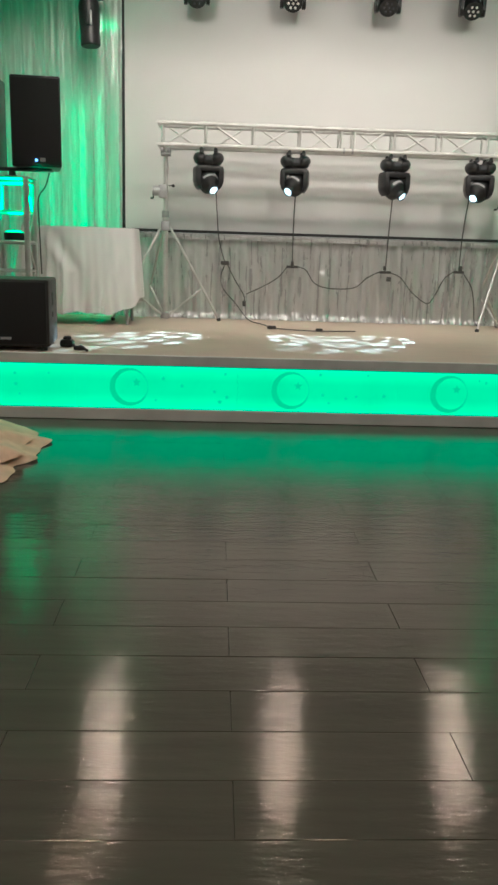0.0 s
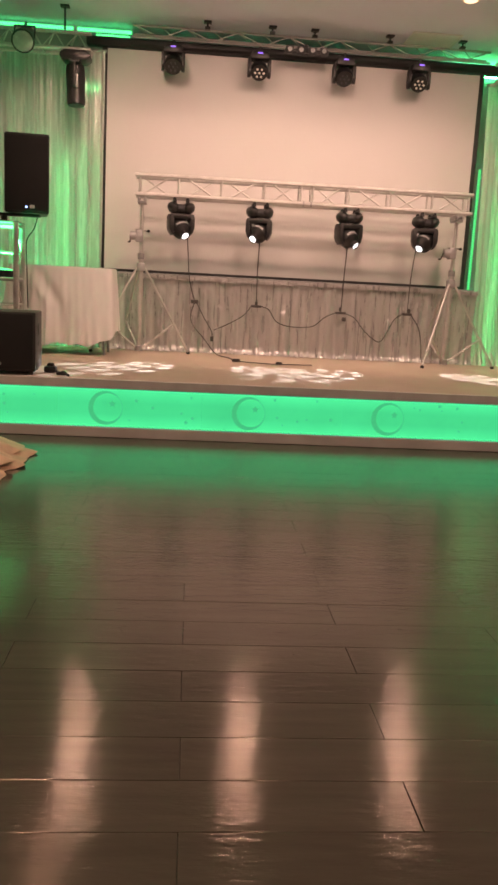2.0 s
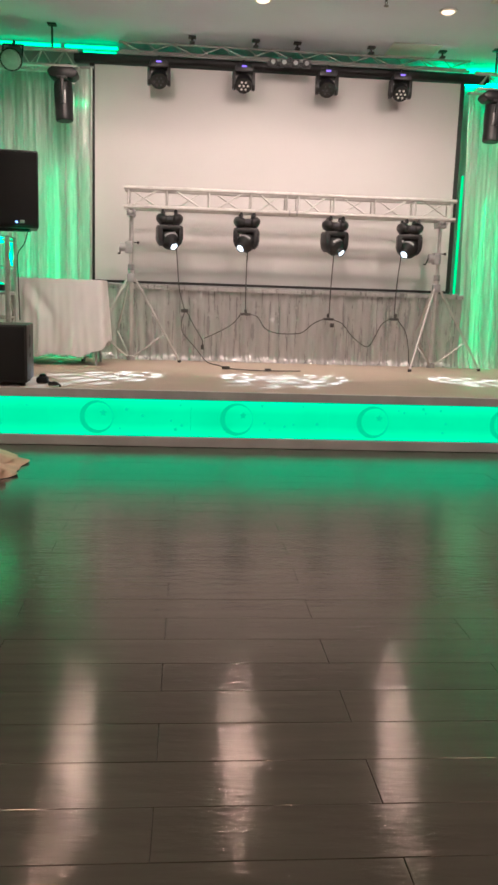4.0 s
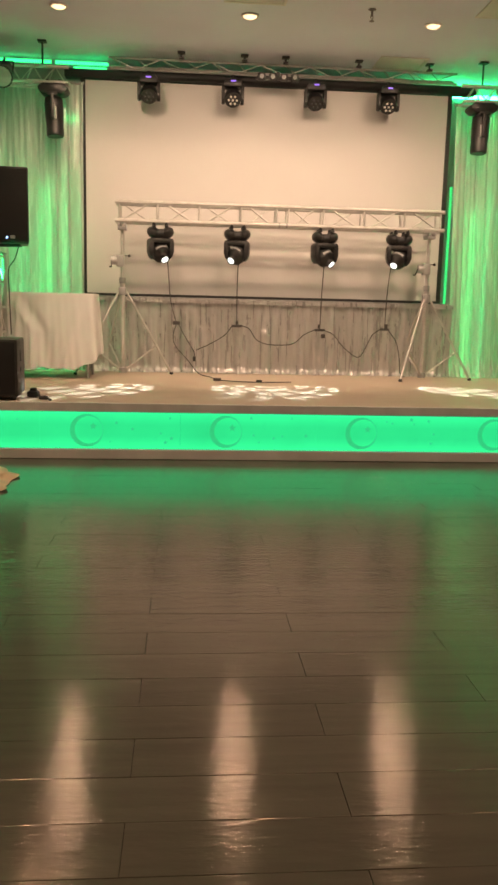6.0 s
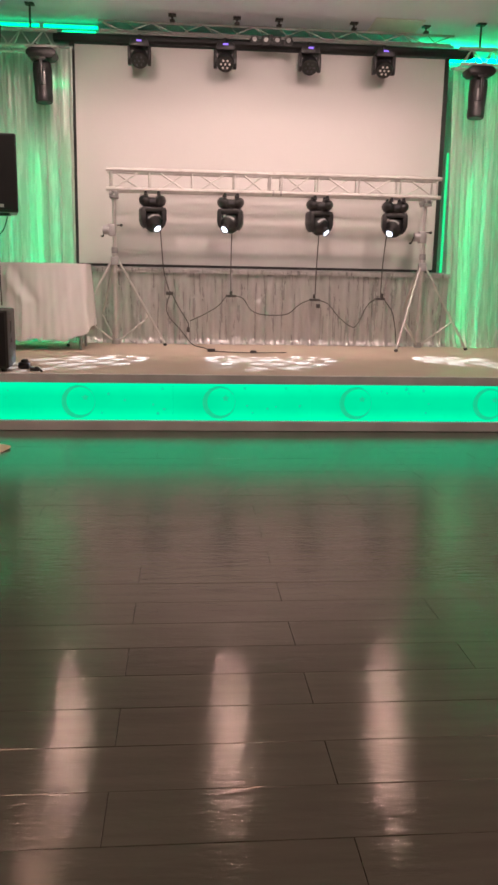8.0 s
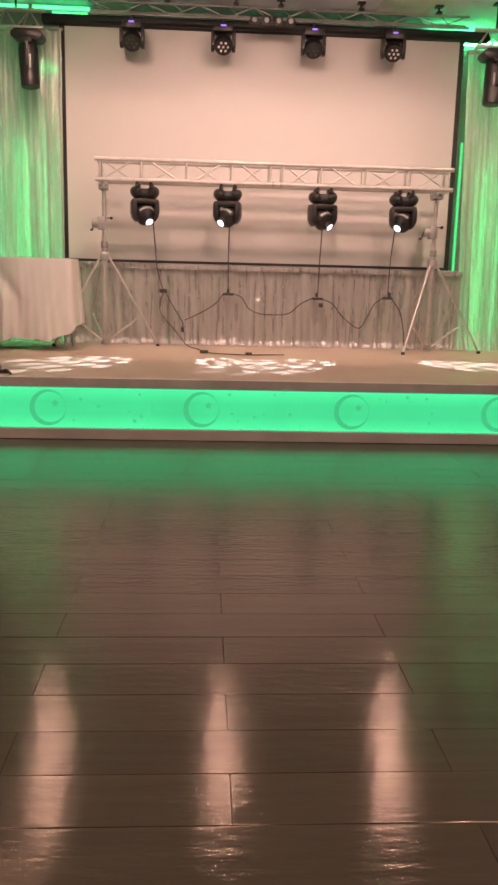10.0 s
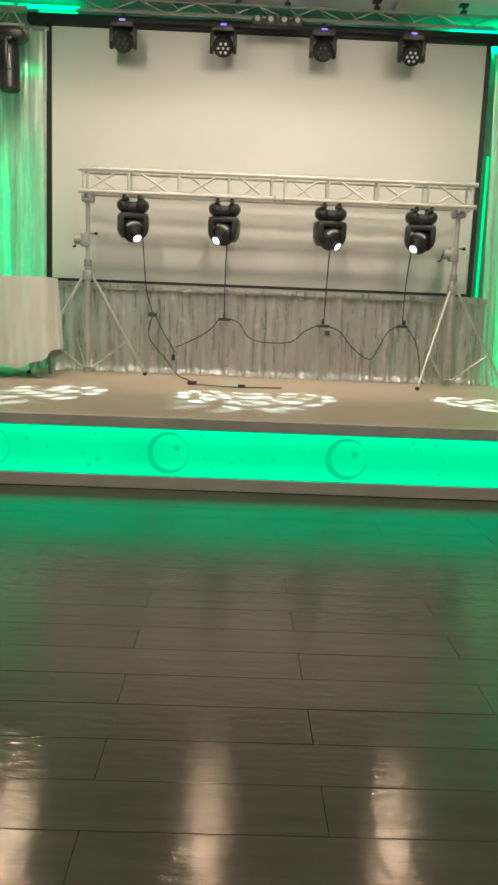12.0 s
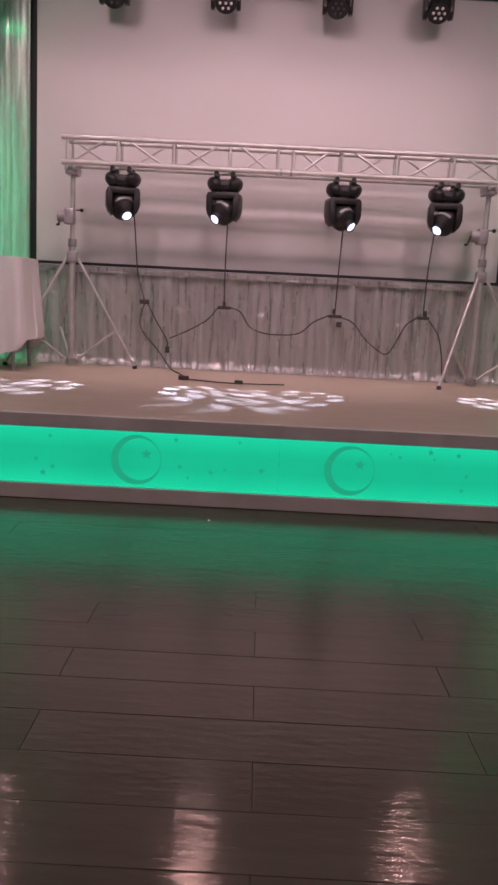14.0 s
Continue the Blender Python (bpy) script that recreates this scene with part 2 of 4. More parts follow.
def lathe(bm, profile, seg=24, m=None, cap=True):
    """Turns (radius, height) pairs round z."""
    m = m or Matrix()
    rings = [[bm.verts.new(m @ Vector((r * math.cos(2 * math.pi * i / seg), r * math.sin(2 * math.pi * i / seg), z))) for i in range(seg)]
             for r, z in profile]
    for ra, rb in zip(rings, rings[1:]):
        for i in range(seg):
            j = (i + 1) % seg
            bm.faces.new((ra[i], ra[j], rb[j], rb[i]))
    bm.faces.new(rings[0][::-1])
    if cap:
        bm.faces.new(rings[-1])
    return bm


def prism(bm, outline, y0, y1):
    """Extrudes an outline of (x, z) pairs from y0 to y1."""
    a = [bm.verts.new((x, y0, z)) for x, z in outline]
    b = [bm.verts.new((x, y1, z)) for x, z in outline]
    bm.faces.new(a)
    bm.faces.new(b[::-1])
    n = len(a)
    for i in range(n):
        bm.faces.new((a[i], b[i], b[(i + 1) % n], a[(i + 1) % n]))
    return bm


def finish(name, bm, material, smooth=30):
    bmesh.ops.recalc_face_normals(bm, faces=bm.faces[:])
    me = bpy.data.meshes.new(name)
    bm.to_mesh(me)
    bm.free()
    me.materials.append(material)
    if smooth:
        me.shade_smooth()
        for p in me.polygons:
            p.use_smooth = True
        me.set_sharp_from_angle(angle=radians(smooth))
    return me


def part(name, bm, material, parent, label="", smooth=30):
    ob = new(name, finish(name, bm, material, smooth))
    ob.parent = parent
    if label:
        ob["label"] = label
    return ob


def thing(name, label, category, m=None, group="", kind=""):
    ob = tagged(new(name), label, category, group, kind)
    ob.empty_display_size = 0.1
    if m:
        ob.matrix_world = m
    return ob


def structure(name, bm, material, label, category, smooth=0):
    return tagged(new(name, finish(name, bm, material, smooth)), label, category, kind="structure")


def cable(bm, points, r=0.0062, steps=8, seg=6):
    """A rubber cable along smooth curve through points."""
    pts = [Vector(p) for p in points]
    ext = [2 * pts[0] - pts[1]] + pts + [2 * pts[-1] - pts[-2]]
    line = []
    for i in range(1, len(ext) - 2):
        p0, p1, p2, p3 = ext[i - 1:i + 3]
        for s in range(steps):
            t = s / steps
            line.append(0.5 * (2 * p1 + (p2 - p0) * t + (2 * p0 - 5 * p1 + 4 * p2 - p3) * t * t + (3 * p1 - p0 - 3 * p2 + p3) * t ** 3))
    line.append(pts[-1])
    rings = []
    for i, p in enumerate(line):
        d = (line[min(i + 1, len(line) - 1)] - line[max(i - 1, 0)]).normalized()
        side = d.cross(Vector((0.13, 1, 0.21))).normalized()
        up = side.cross(d)
        rings.append([bm.verts.new(p + r * (math.cos(2 * math.pi * k / seg) * side + math.sin(2 * math.pi * k / seg) * up)) for k in range(seg)])
    for ra, rb in zip(rings, rings[1:]):
        for k in range(seg):
            bm.faces.new((ra[k], ra[(k + 1) % seg], rb[(k + 1) % seg], rb[k]))
    bm.faces.new(rings[0][::-1])
    bm.faces.new(rings[-1])
    return bm


# ---- the hall ----
structure("wall_north", box(bm_new(), WEST, EAST, NORTH, NORTH + 0.2, 0, CEIL), M_BACKWALL, "dark painted wall behind the stage drapes", "wall")
structure("wall_south", box(bm_new(), WEST, EAST, SOUTH - 0.2, SOUTH, 0, CEIL), M_WALL, "plain painted wall closing the hall", "wall")
structure("wall_west", box(bm_new(), WEST - 0.2, WEST, SOUTH - 0.2, NORTH + 0.2, 0, CEIL), M_WALL, "plain painted side wall of the hall", "wall")
structure("wall_east", box(bm_new(), EAST, EAST + 0.2, SOUTH - 0.2, NORTH + 0.2, 0, CEIL), M_WALL, "plain painted side wall of the hall", "wall")
structure("ceiling", box(bm_new(), WEST - 0.2, EAST + 0.2, SOUTH - 0.2, NORTH + 0.2, CEIL, CEIL + 0.15), M_CEIL, "flat pale painted ceiling, tinted blue for bounced stage light, with recessed downlights", "ceiling")

# ---- stage ----
stage = thing("stage", "low stage with beige laminate deck and green back-lit front", "stage", kind="structure")
part("deck", box(bm_new(), WEST, EAST, FRONT + 0.03, NORTH, STAGE - 0.04, STAGE, 0.003), M_DECK, stage, "beige laminate stage deck", 0)
part("edge_trim", box(bm_new(), WEST, EAST, FRONT - 0.015, FRONT + 0.028, 0.405, STAGE + 0.031, 0.005), M_NOSING, stage, "grey stage edge board, a lip above the deck", 0)
part("riser", box(bm_new(), WEST, EAST, FRONT + 0.035, FRONT + 0.075, 0.002, 0.405), M_SUBFLOOR, stage, "dark riser behind the lit panels", 0)
part("base_board", box(bm_new(), WEST, EAST, FRONT - 0.012, FRONT + 0.03, 0.002, 0.088, 0.004), M_BASE, stage, "pale grey base board", 0)
MOON_X = 0.61
STEP = 1.18


def crescent(bm, cx, cz, r, y, start=55):
    n = 28
    ring = [radians(start + 360 * i / n) for i in range(n + 1)]
    out = [(cx + r * math.cos(a), cz + r * math.sin(a)) for a in ring]
    inn = [(cx + 0.125 * r + 0.845 * r * math.cos(a), cz + 0.03 * r + 0.845 * r * math.sin(a)) for a in ring]
    for i in range(n):
        prism(bm, [out[i], out[i + 1], inn[i + 1], inn[i]], y, y + 0.002)


def star(bm, cx, cz, r, y):
    pts = []
    for i in range(10):
        a = radians(90 + 36 * i)
        q = r if i % 2 == 0 else 0.42 * r
        pts.append((cx + q * math.cos(a), cz + q * math.sin(a)))
    prism(bm, pts, y, y + 0.002)


rng = random.Random(5)
for k in range(-5, 7):
    x0 = MOON_X - 0.25 + STEP * k
    if x0 < WEST or x0 + STEP > EAST:
        continue
    p = part("light_panel", box(bm_new(), x0 + 0.0005, x0 + STEP - 0.0005, FRONT + 0.006, FRONT + 0.02, 0.09, 0.403), M_PANEL, stage, "green glowing acrylic panel", 0)
    bm = bm_new()
    crescent(bm, x0 + 0.25 + 0.14, 0.245, 0.14, FRONT + 0.0025)
    part("crescent_print", bm, M_PRINT, p, "faint grey-green crescent moon print", 0)
    bm = bm_new()
    star(bm, x0 + 0.445, 0.28, 0.034, FRONT + 0.0025)
    for _ in range(7):
        star(bm, x0 + 0.58 + rng.random() * 0.55, 0.14 + rng.random() * 0.23, 0.010 + rng.random() * 0.012, FRONT + 0.0025)
    part("star_print", bm, M_PRINT, p, "faint small star prints", 0)

# ---- projection screen and drapes ----
SX0, SX1, SZ0, SZ1, SY = -0.87, 3.71, 1.44, 4.02, 9.56
screen = thing("projection_screen", "large white projection screen with thin black border", "screen", pose(0, 0, 0))
part("fabric", box(bm_new(), SX0, SX1, SY, SY + 0.01, SZ0, SZ1), M_SCREEN, screen, "matt white screen fabric", 0)
part("side_border", box(bm_new(), SX0 - 0.062, SX0 - 0.001, SY - 0.004, SY + 0.014, SZ0 - 0.03, SZ1 + 0.01), M_BORDER, screen, "black edge", 0)
part("side_border", box(bm_new(), SX1 + 0.001, SX1 + 0.055, SY - 0.004, SY + 0.014, SZ0 - 0.03, SZ1 + 0.01), M_BORDER, screen, "black edge", 0)
part("bottom_bar", box(bm_new(), SX0 - 0.04, SX1 + 0.05, SY - 0.03, SY + 0.012, SZ0 - 0.04, SZ0 - 0.001, 0.008), M_BORDER, screen, "black weight bar", 30)
part("housing", box(bm_new(), SX0 - 0.25, SX1 + 0.35, SY - 0.06, SY + 0.08, SZ1 + 0.012, SZ1 + 0.115, 0.02), M_BLACKMETAL, screen, "long black roller housing", 30)


def drape(name, x0, x1, z0, z1, y, material, label, pitch, depth, seed, puddle=0.0, lean=0.0, crinkle=0.006, parent=None):
    """A pleated hanging of varying folds."""
    r = random.Random(seed)
    phases = [r.random() * 6.28 for _ in range(8)]
    bm = bm_new()
    nx, nz = int((x1 - x0) / 0.010), 34
    grid = []
    for j in range(nz + 1):
        v = j / nz
        row = []
        for i in range(nx + 1):
            u = i / nx
            x = x0 + (x1 - x0) * u
            w = 2 * math.pi * x / pitch
            s = math.sin(w + 1.4 * math.sin(x * 2.3 + phases[0]) + 0.5 * math.sin(3 * v + phases[1]))
            s += 0.5 * math.sin(2.3 * w + phases[2] + 2.0 * math.sin(x * 1.7 + phases[3]) + 0.8 * v)
            s += 0.35 * math.sin(0.43 * w + phases[4] + 1.2 * v)
            fall = 0.45 + 0.55 * (1 - v)
            dy = depth * s * fall
            bulge = puddle * max(0.0, 1 - v / 0.09) ** 2
            crumple = 0.012 * noise.noise((x * 14, v * 22, seed)) * (1.0 + 1.2 * max(0.0, 1 - v / 0.1))
            ridge = 1 - 2 * abs(noise.noise((x * 13 + 0.6 * v, v * 2.2 + seed, 0.3)))
            ridge += 0.6 * (1 - 2 * abs(noise.noise((x * 31, v * 3.5, seed + 4.0))))
            crumple -= crinkle * ridge * (1.15 - 0.5 * v)
            row.append(bm.verts.new((x + lean * (1 - v) + 0.3 * depth * math.cos(w * 1.1 + phases[5]) * fall, y + dy + crumple - bulge, z0 + (z1 - z0) * v)))
        grid.append(row)
    for ra, rb in zip(grid, grid[1:]):
        for i in range(nx):
            bm.faces.new((ra[i], ra[i + 1], rb[i + 1], rb[i]))
    ob = new(name, finish(name, bm, material, 0))
    for p in ob.data.polygons:
        p.use_smooth = True
    if parent:
        ob.parent = parent
        return ob
    return tagged(ob, label, "curtain")


drape("stage_curtain", -3.9, -0.87, STAGE + 0.006, 3.92, 9.36, M_CURTAIN, "sheer silver foil curtain lit green from behind", 0.17, 0.034, 3, crinkle=0.003)
drape("stage_curtain", 3.76, 6.9, STAGE + 0.006, 3.86, 9.36, M_CURTAIN, "sheer silver foil curtain lit green, gathered at its foot", 0.16, 0.034, 8, 0.10, 0.10, 0.003)
skirt = thing("stage_skirt", "crinkled grey silver skirt hanging in four widths below the screen", "curtain", pose(0, 0, 0))
for k in range(4):
    drape("width", -0.86 + 1.18 * k, 0.325 + 1.18 * k, STAGE + 0.006, 1.345, 9.30 + 0.006 * (k % 2), M_SKIRT, "", 0.30 - 0.02 * k, 0.030, 12 + k, 0.05, 0.0, 0.013, skirt)
drape("header", -0.86, 3.86, 1.335, 1.388, 9.255, M_SKIRT, "", 0.42, 0.012, 21, 0.0, 0.0, 0.004, skirt)
rod = thing("curtain_rod", "thin metal rod carrying the silver skirt", "rod", pose(0, 0, 0))
part("tube", tube(bm_new(), (-0.9, 9.33, 1.392), (3.8, 9.33, 1.392), 0.012), M_STEEL, rod)
for x0, x1, z in ((-3.9, -0.86, 3.925), (3.74, 6.9, 3.865)):
    rod = thing("curtain_rod", "metal rod at the top of the silver curtain", "rod", pose(0, 0, 0))
    part("tube", tube(bm_new(), (x0, 9.36, z), (x1, 9.36, z), 0.018), M_STEEL, rod)


def led_strip(x0, x1, y0, y1, z0, z1, material, label):
    ob = thing("led_strip", label, "led strip", pose((x0 + x1) / 2, (y0 + y1) / 2, z0))
    hx, hy = (x1 - x0) / 2, (y1 - y0) / 2
    part("diffuser", box(bm_new(), -hx, hx, -hy, hy - 0.006, 0, z1 - z0, 0.002), material, ob, "glowing green diffuser", 0)
    part("channel", box(bm_new(), -hx, hx, hy - 0.005, hy + 0.004, 0, z1 - z0), M_DULLALU, ob, "aluminium channel", 0)
    return ob


# green tubes standing behind the curtains; those at y = 9.84 are unseen, added as green fill
led_strip(-1.344, -1.326, 9.435, 9.46, STAGE, 2.75, M_GREENTUBE, "green LED tube standing behind the silver curtain")
led_strip(-1.20, -1.17, 9.84, 9.88, STAGE, 2.95, M_GREENFILL, "green LED tube standing behind the silver curtain")
led_strip(3.80, 3.825, 9.50, 9.54, STAGE, 2.90, M_GREENSOFT, "green LED tube beside the screen border")
led_strip(4.08, 4.11, 9.435, 9.46, STAGE, 2.6, M_GREENTUBE, "green LED tube standing behind the silver curtain")
led_strip(-1.78, -1.74, 9.84, 9.88, STAGE, 2.95, M_GREENFILL, "green LED tube standing behind the silver curtain")
led_strip(4.44, 4.48, 9.84, 9.88, STAGE, 2.95, M_GREENFILL, "green LED tube standing behind the silver curtain")
# strips along the top of the back wall
led_strip(-3.6, -1.30, 9.68, 9.72, 4.225, 4.262, M_GREEN, "green LED strip along the wall top")
led_strip(-1.25, -0.60, 9.68, 9.72, 4.225, 4.262, M_GREEN, "green LED strip along the wall top")
led_strip(-1.02, -0.62, 9.64, 9.67, 4.138, 4.19, M_GREEN, "short green LED strip below the cove")
led_strip(-1.13, -0.92, 9.40, 9.43, 3.49, 3.55, M_GREEN, "short green LED strip glowing through the curtain")
led_strip(3.42, 6.4, 10.05, 10.096, 4.13, 4.17, M_GREENHIGH, "green LED strip washing the ceiling edge")

# ---- ceiling fittings ----
dl = None
for dx, dy in DOWNLIGHTS:
    m = pose(dx, dy, CEIL)
    if dl is None:
        dl = thing("downlight", "round recessed ceiling downlight, lit warm white", "ceiling light", m, "ceiling downlights")
        bm = bm_new()
        lathe(bm, [(0.069, -0.003), (0.095, -0.004), (0.097, -0.010), (0.090, -0.016), (0.074, -0.018), (0.069, -0.012)], 28)
        part("trim_ring", bm, M_TRIMWHITE, dl, "white trim ring")
        bm = bm_new()
        lathe(bm, [(0.068, -0.006), (0.068, -0.019), (0.045, -0.032), (0.004, -0.036)], 24)
        part("bulb", bm, M_BULB, dl, "glowing warm bulb face")
    else:
        copy_thing(dl, m)

for x0, x1, y0, y1, label in ((2.69, 3.28, 9.0, 9.5, "grey square access panel in the ceiling"), (0.74, 1.36, 6.9, 7.52, "square ceiling vent panel with grey frame"),
                              (3.32, 3.95, 6.95, 7.57, "square ceiling panel in grey frame")):
    h = thing("ceiling_panel", label, "ceiling panel", pose((x0 + x1) / 2, (y0 + y1) / 2, CEIL), "ceiling panels")
    a, b = (x1 - x0) / 2, (y1 - y0) / 2
    part("panel", box(bm_new(), -a + 0.03, a - 0.03, -b + 0.03, b - 0.03, -0.012, -0.001, 0.002), M_HATCH, h, "", 0)
    for q in ((-a, a, -b, -b + 0.029), (-a, a, b - 0.029, b), (-a, -a + 0.029, -b + 0.03, b - 0.03), (a - 0.029, a, -b + 0.03, b - 0.03)):
        part("frame_bar", box(bm_new(), *q, -0.018, -0.001, 0.003), M_HATCH, h, "", 0)

sp = thing("sprinkler", "small chrome ceiling sprinkler head", "sprinkler", pose(2.24, 7.53, CEIL))
part("rosette", lathe(bm_new(), [(0.04, -0.001), (0.038, -0.008), (0.014, -0.014)], 16), M_CHROME, sp)
bm = bm_new()
tube(bm, (0, 0, -0.012), (0, 0, -0.07), 0.012)
tube(bm, (-0.014, 0, -0.07), (-0.004, 0, -0.11), 0.004, 6)
tube(bm, (0.014, 0, -0.07), (0.004, 0, -0.11), 0.004, 6)
part("frame", bm, M_CHROME, sp)
part("deflector", lathe(bm_new(), [(0.026, -0.112), (0.026, -0.116), (0.006, -0.118)], 14), M_CHROME, sp)


# ---- main truss on crank stands ----
def truss_box(label, m, length, bays, size, depth, r, rd, material, joint=None, group=""):
    """Square truss lying along x, its lower front chord at the origin's height."""
    t = thing("lighting_truss", label, "truss", m, group)
    for y in (0, depth):
        for z in (0, size):
            part("chord", tube(bm_new(), (0, y, z), (length, y, z), r, 12), material, t)
    step = length / bays
    for k in range(bays + 1):
        xs = [k * step]
        if joint is not None and k == joint:
            xs = [k * step - 0.07, k * step + 0.07]
        if k == 0:
            xs = [0.05]
        if k == bays:
            xs = [length - 0.05]
        for x in xs:
            for y in (0, depth):
                part("upright", tube(bm_new(), (x, y, 0), (x, y, size), rd * 1.25, 8), material, t)
            for z in (0, size):
                part("cross_tube", tube(bm_new(), (x, 0, z), (x, depth, z), rd, 8), material, t)
    for k in range(bays):
        xa, xb = k * step + 0.08, (k + 1) * step - 0.08
        if joint is not None and k == joint:
            xa += 0.06
        if joint is not None and k == joint - 1:
            xb -= 0.06
        for i, y in enumerate((0, depth)):
            up = (k + i) % 2 == 0
            part("diagonal", tube(bm_new(), (xa, y, 0.0 if up else size), (xb, y, size if up else 0.0), rd, 8), material, t)
    return t


truss = truss_box("silver aluminium box truss spanning two crank stands", pose(-0.455, 8.865, 2.285), 4.0, 8, 0.215, 0.215, 0.024, 0.0105, M_ALU, 4)
for x in (1.955, 2.045):
    part("coupler", tube(bm_new(), (x, 0, 0), (x + 0.02, 0, 0), 0.031, 12), M_STEEL, truss)


def crank_stand(x, y, angles, side, label):
    s = thing("crank_stand", label, "lighting stand", pose(x, y, STAGE), "crank stands")
    part("outer_mast", tube(bm_new(), (0, 0, 0.02), (0, 0, 1.12), 0.030, 14), M_ALU, s)
    part("inner_mast", tube(bm_new(), (0, 0, 1.12), (0, 0, 1.74), 0.023, 12), M_ALU, s)
    bm = box(bm_new(), -0.045, 0.045, -0.045, 0.045, 0.96, 1.06, 0.01)
    tube(bm, (0, 0, 1.10), (0, 0, 1.17), 0.04, 12)
    part("collar", bm, M_STEEL, s)
    bm = box(bm_new(), side * 0.03 - 0.04, side * 0.03 + 0.05, -0.06, 0.05, 1.30, 1.44, 0.012)
    tube(bm, (side * 0.06, -0.02, 1.37), (side * 0.13, -0.02, 1.37), 0.052, 16)
    part("winch", bm, M_STEEL, s, "grey hand winch")
    bm = bm_new()
    tube(bm, (side * 0.132, -0.02, 1.37), (side * 0.136, 0.06, 1.30), 0.007, 8)
    tube(bm, (side * 0.136, 0.06, 1.30), (side * 0.165, 0.06, 1.30), 0.010, 8)
    part("winch_handle", bm, M_BLACK, s)
    bm = bm_new()
    tube(bm, (-side * 0.03, 0, 1.43), (-side * 0.075, 0, 1.43), 0.006, 8)
    bmesh.ops.create_uvsphere(bm, u_segments=10, v_segments=8, radius=0.018, matrix=Matrix.Translation((-side * 0.082, 0, 1.43)))
    part("lock_knob", bm, M_BLACK, s)
    bm = box(bm_new(), -0.05, 0.05, -0.10, 0.10, 1.735, 1.765, 0.006)
    for q in (-0.034, 0.034):
        box(bm, q - 0.014, q + 0.014, -0.13, 0.13, 1.765, 1.806, 0.004)
    part("truss_cradle", bm, M_STEEL, s)
    for a in angles:
        c, d = math.cos(radians(a)), math.sin(radians(a))
        leg = part("leg", tube(bm_new(), (0.05 * c, 0.05 * d, 1.0), (0.6 * c, 0.6 * d, 0.018), 0.014, 10), M_ALU, s)
        part("rubber_foot", tube(bm_new(), (0.595 * c, 0.595 * d, 0.03), (0.605 * c, 0.605 * d, 0.0), 0.022, 10), M_RUBBER, leg)
        part("brace", tube(bm_new(), (0.03 * c, 0.03 * d, 0.05), (0.405 * c, 0.405 * d, 0.35), 0.012, 8), M_ALU, s)
    bm = bm_new()
    lathe(bm, [(0.05, 0.02), (0.05, 0.075), (0.034, 0.085)], 16)
    part("lower_collar", bm, M_STEEL, s)
    return s


crank_stand(-0.375, TRUSS_Y, (4, 118, 205), -1, "aluminium tripod crank stand beside the draped table")
crank_stand(3.40, TRUSS_Y, (229, 350, 110), -1, "aluminium tripod crank stand beside the gathered silver drape")


# ---- moving heads under the truss ----
def gobo_plate(radius, holes, hole_r, seg=9):
    """A lit lens plate with round holes for the beam."""
    bm = bm_new()
    ring = [bm.verts.new((radius * math.cos(2 * math.pi * i / 32), radius * math.sin(2 * math.pi * i / 32), 0)) for i in range(32)]
    edges = [bm.edges.new((ring[i], ring[(i + 1) % 32])) for i in range(32)]
    for hx, hy, hr in holes:
        vs = [bm.verts.new((hx + hr * math.cos(2 * math.pi * i / seg), hy + hr * math.sin(2 * math.pi * i / seg), 0)) for i in range(seg)]
        edges += [bm.edges.new((vs[i], vs[(i + 1) % seg])) for i in range(seg)]
    bmesh.ops.triangle_fill(bm, use_beauty=True, use_dissolve=False, edges=edges)
    return bm


